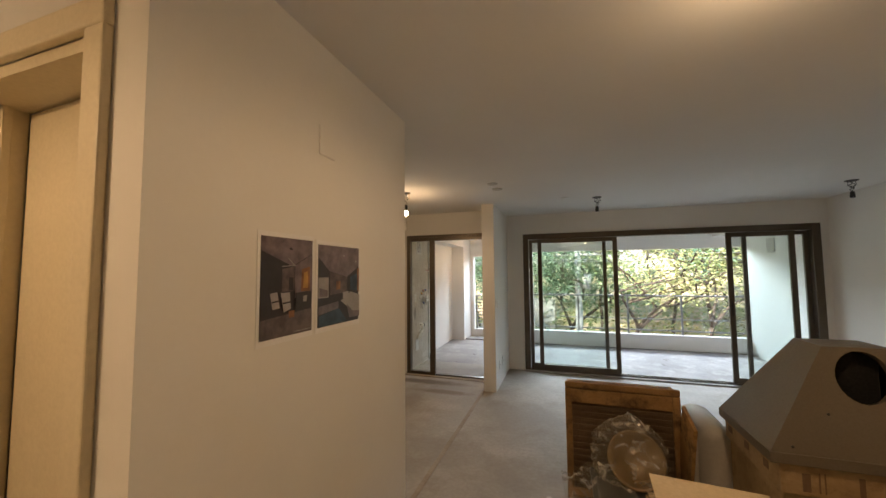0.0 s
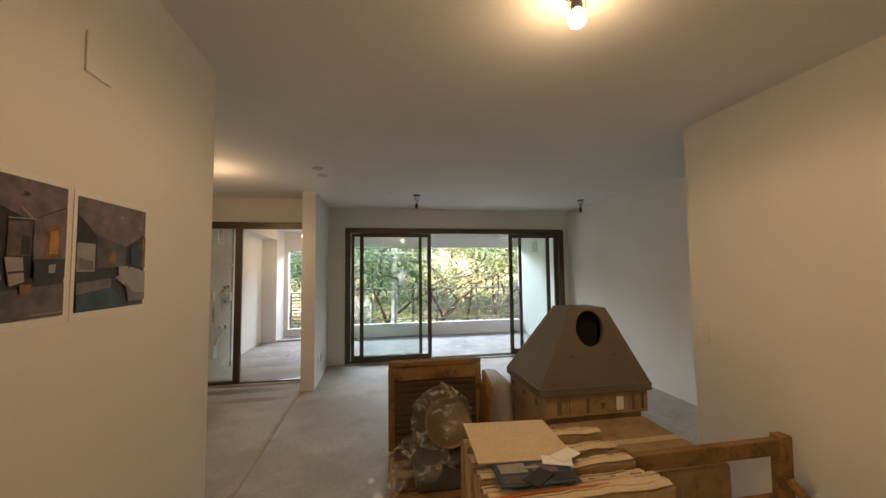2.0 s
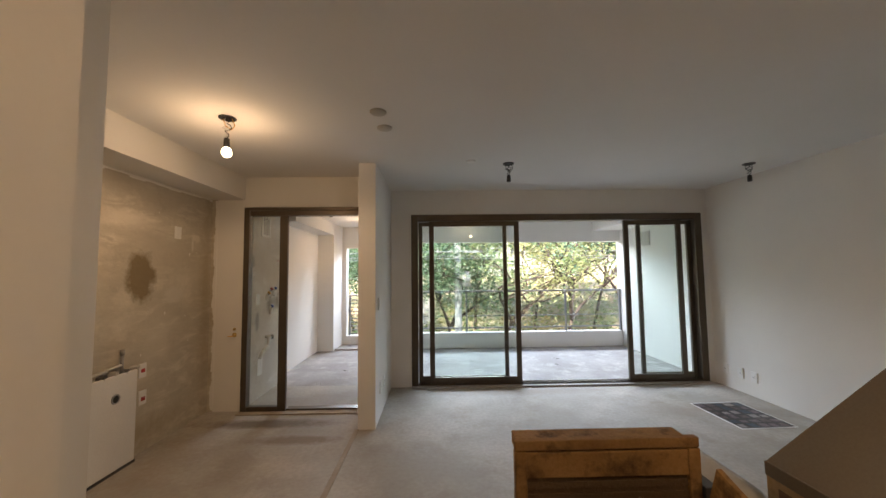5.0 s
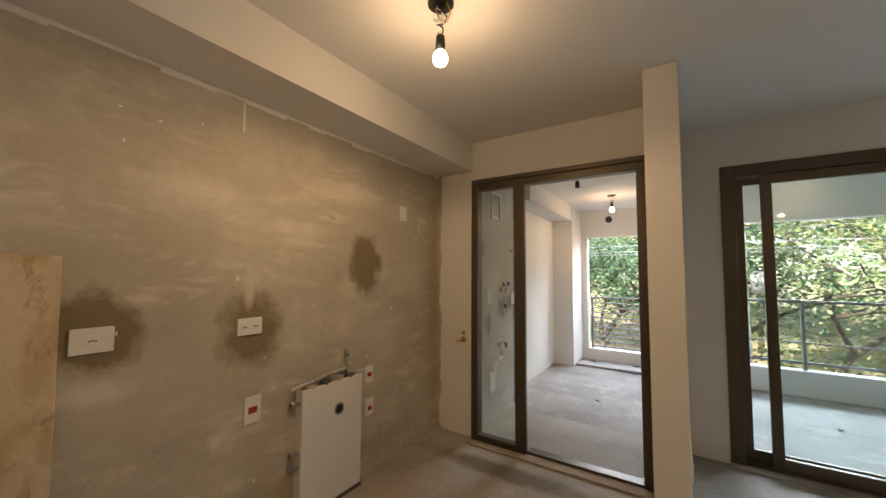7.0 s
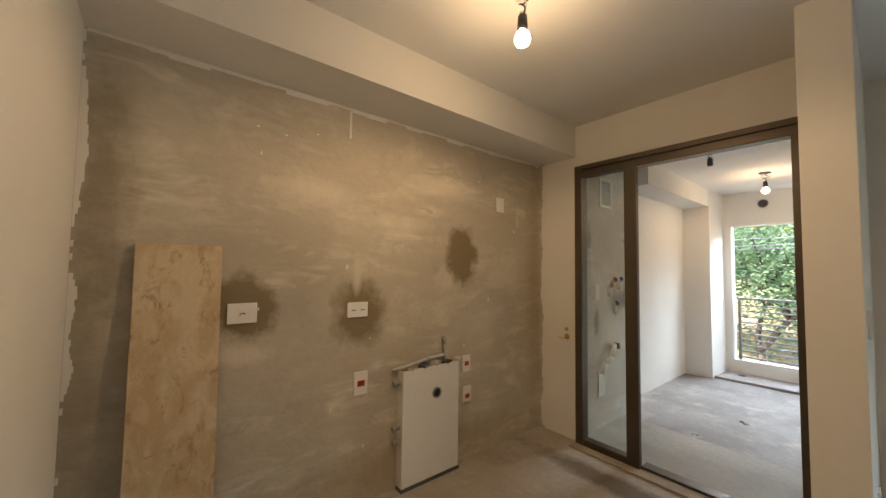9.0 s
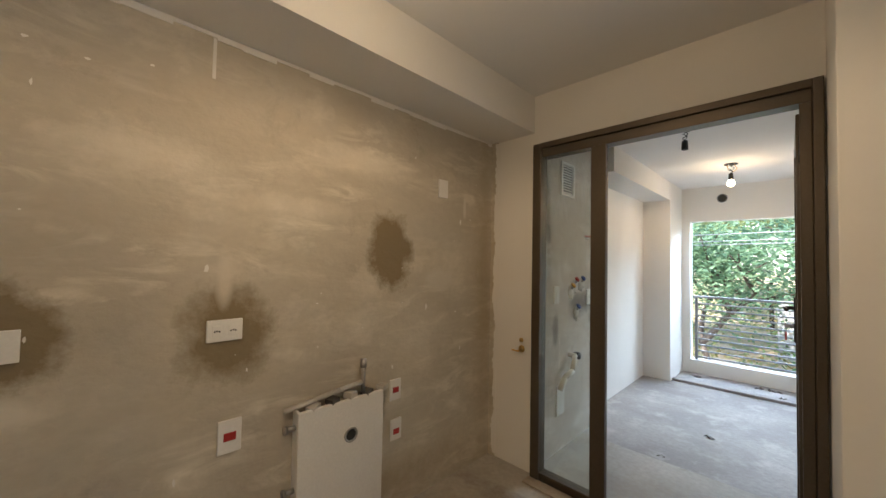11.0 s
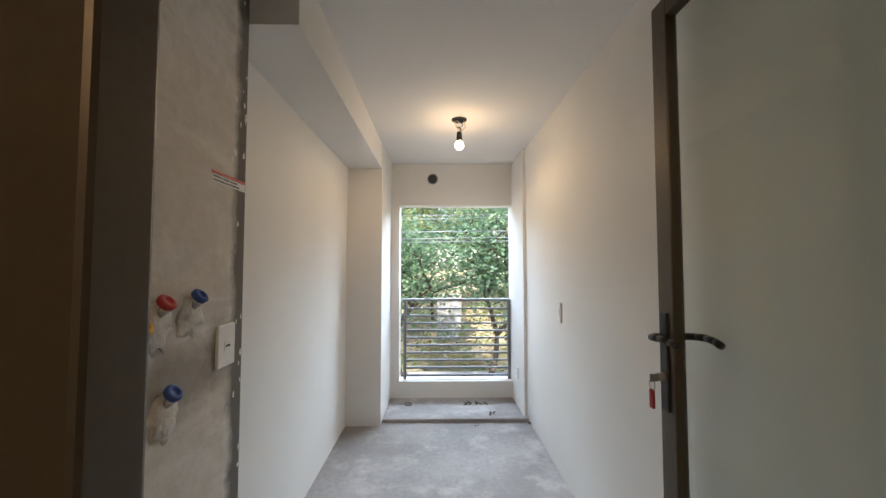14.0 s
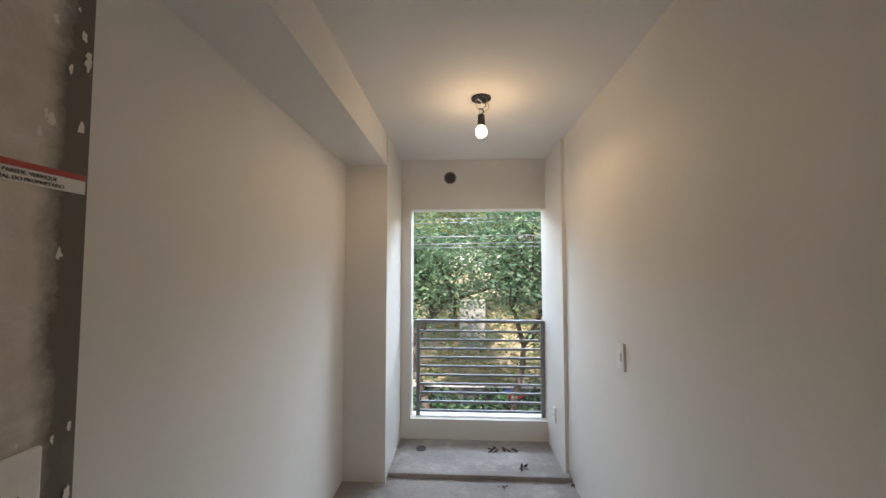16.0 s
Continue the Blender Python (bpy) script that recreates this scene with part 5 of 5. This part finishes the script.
# low bushes over the wall
rnd = random.Random(77)
vs, fs = [], []
for k in range(27000):
    x = rnd.uniform(-14, 20)
    y = 18.7 + 15 * rnd.random() ** 1.5
    top = 1.7 + 0.9 * noise.noise(Vector((x * 0.5, y * 0.5, 3))) + 0.19 * (y - 18.5)
    c = Vector((x, y, GZ + rnd.uniform(0.6, 1.0) * max(0.5, top)))
    a, e, s = rnd.uniform(0, 6.28), rnd.uniform(-0.5, 0.8), rnd.uniform(0.06, 0.15)
    u = Vector((math.cos(a) * math.cos(e), math.sin(a) * math.cos(e), math.sin(e))) * s
    v = u.cross(Vector((0.3, 0.2, 1))).normalized() * s * 0.45
    i = len(vs)
    vs += [c - u, c + v, c + u, c - v]
    fs.append((i, i + 1, i + 2, i + 3))
me = bpy.data.meshes.new("undergrowth")
me.from_pydata(vs, [], fs)
me.materials.append(M_LEAF3)
tagged(new("undergrowth", me), "dense leafy undergrowth behind the street wall", "bushes", "", "stuff")


def house(x, y, z, w, dpt, h, rows, cols, label, roof):
    o = thing("house", label, "house", (x, y, z))
    part("wall", box(-w / 2, w / 2, 0, dpt, 0, h), M_FAC, o)
    part("roof", box(-w / 2 - 0.3, w / 2 + 0.3, -0.3, dpt + 0.3, h, h + 0.25, 0.02), roof, o)
    for i in range(cols):
        for j in range(rows):
            cx, cz = -w / 2 + (i + 0.5) * w / cols, 0.9 + j * 2.9
            f = part("window", bx(bx(bx(box(cx - 0.65, cx - 0.58, -0.06, 0, cz, cz + 1.3), cx + 0.58, cx + 0.65, -0.06, 0, cz, cz + 1.3), cx - 0.58, cx + 0.58, -0.06, 0, cz + 1.23, cz + 1.3), cx - 0.7, cx + 0.7, -0.1, 0, cz - 0.08, cz), M_PAVE, o)
            part("pane", box(cx - 0.58, cx + 0.58, -0.03, -0.005, cz, cz + 1.23), M_SINK, f)


house(0.5, 44, GZ - 0.02, 9, 8, 8.7, 3, 4, "pale three-storey house behind the trees", M_ROOF)
house(13, 43, GZ - 0.02, 10, 8, 8.7, 3, 4, "pale three-storey house behind the trees", M_ROOF)
house(-12, 46, GZ - 0.02, 9, 8, 11.5, 4, 4, "pale three-storey house behind the trees", M_PAVE)
house(27, 46, GZ - 0.02, 12, 8, 11.5, 4, 5, "pale three-storey house behind the trees", M_PAVE)
# plain capped block, stands in for a broad pale ruin between the trunks
o = thing("pale_ruin_block", "pale block standing in for a broad ruin behind the street trees", "pillar", (-0.8, 24.0, GZ + 0.5))
part("block_body", box(-0.6, 0.6, -0.3, 0.3, 0, 2.7, 0.03), M_POLE, o)
part("cap", box(-0.63, 0.63, -0.33, 0.33, 2.7, 2.76, 0.02), M_PAVE, o)

o = thing("utility_pole", "grey concrete utility pole with crossarm and transformer", "utility pole", (0.87, 15.8, GZ + 0.1))
part("pole", smooth(cyl(bmesh.new(), (0, 0, 0), (0, 0, 6.0), 0.15, 0.12, 14)), M_POLE, o)
part("crossarm", box(-0.9, 0.9, -0.08, 0.02, 5.45, 5.55, 0.01), M_POLE, o)
part("transformer", smooth(cyl(bmesh.new(), (0.3, -0.2, 4.2), (0.3, -0.2, 4.75), 0.16, None, 16)), M_POLE, o)
for k in range(4):
    part("insulator", smooth(cyl(bmesh.new(), (-0.75 + 0.5 * k, -0.03, 5.55), (-0.75 + 0.5 * k, -0.03, 5.66), 0.03)), M_TUB, o)
for k, (y, z, sag) in enumerate(((14.1, 1.95, 0.1), (14.15, 1.8, 0.12), (14.2, 1.72, 0.1), (15.3, 2.5, 0.12), (15.3, 2.42, 0.2))):
    pts = [(-30 + 2.0 * j, y + 0.02 * j, z - sag * math.sin(math.pi * ((j % 15) / 15)) + 0.012 * j) for j in range(31)]
    o = tagged(part("power_cable", smooth(tube(bmesh.new(), pts, 0.009, 5)), M_RAIL), "thin grey overhead street cable", "cable", "overhead cables")
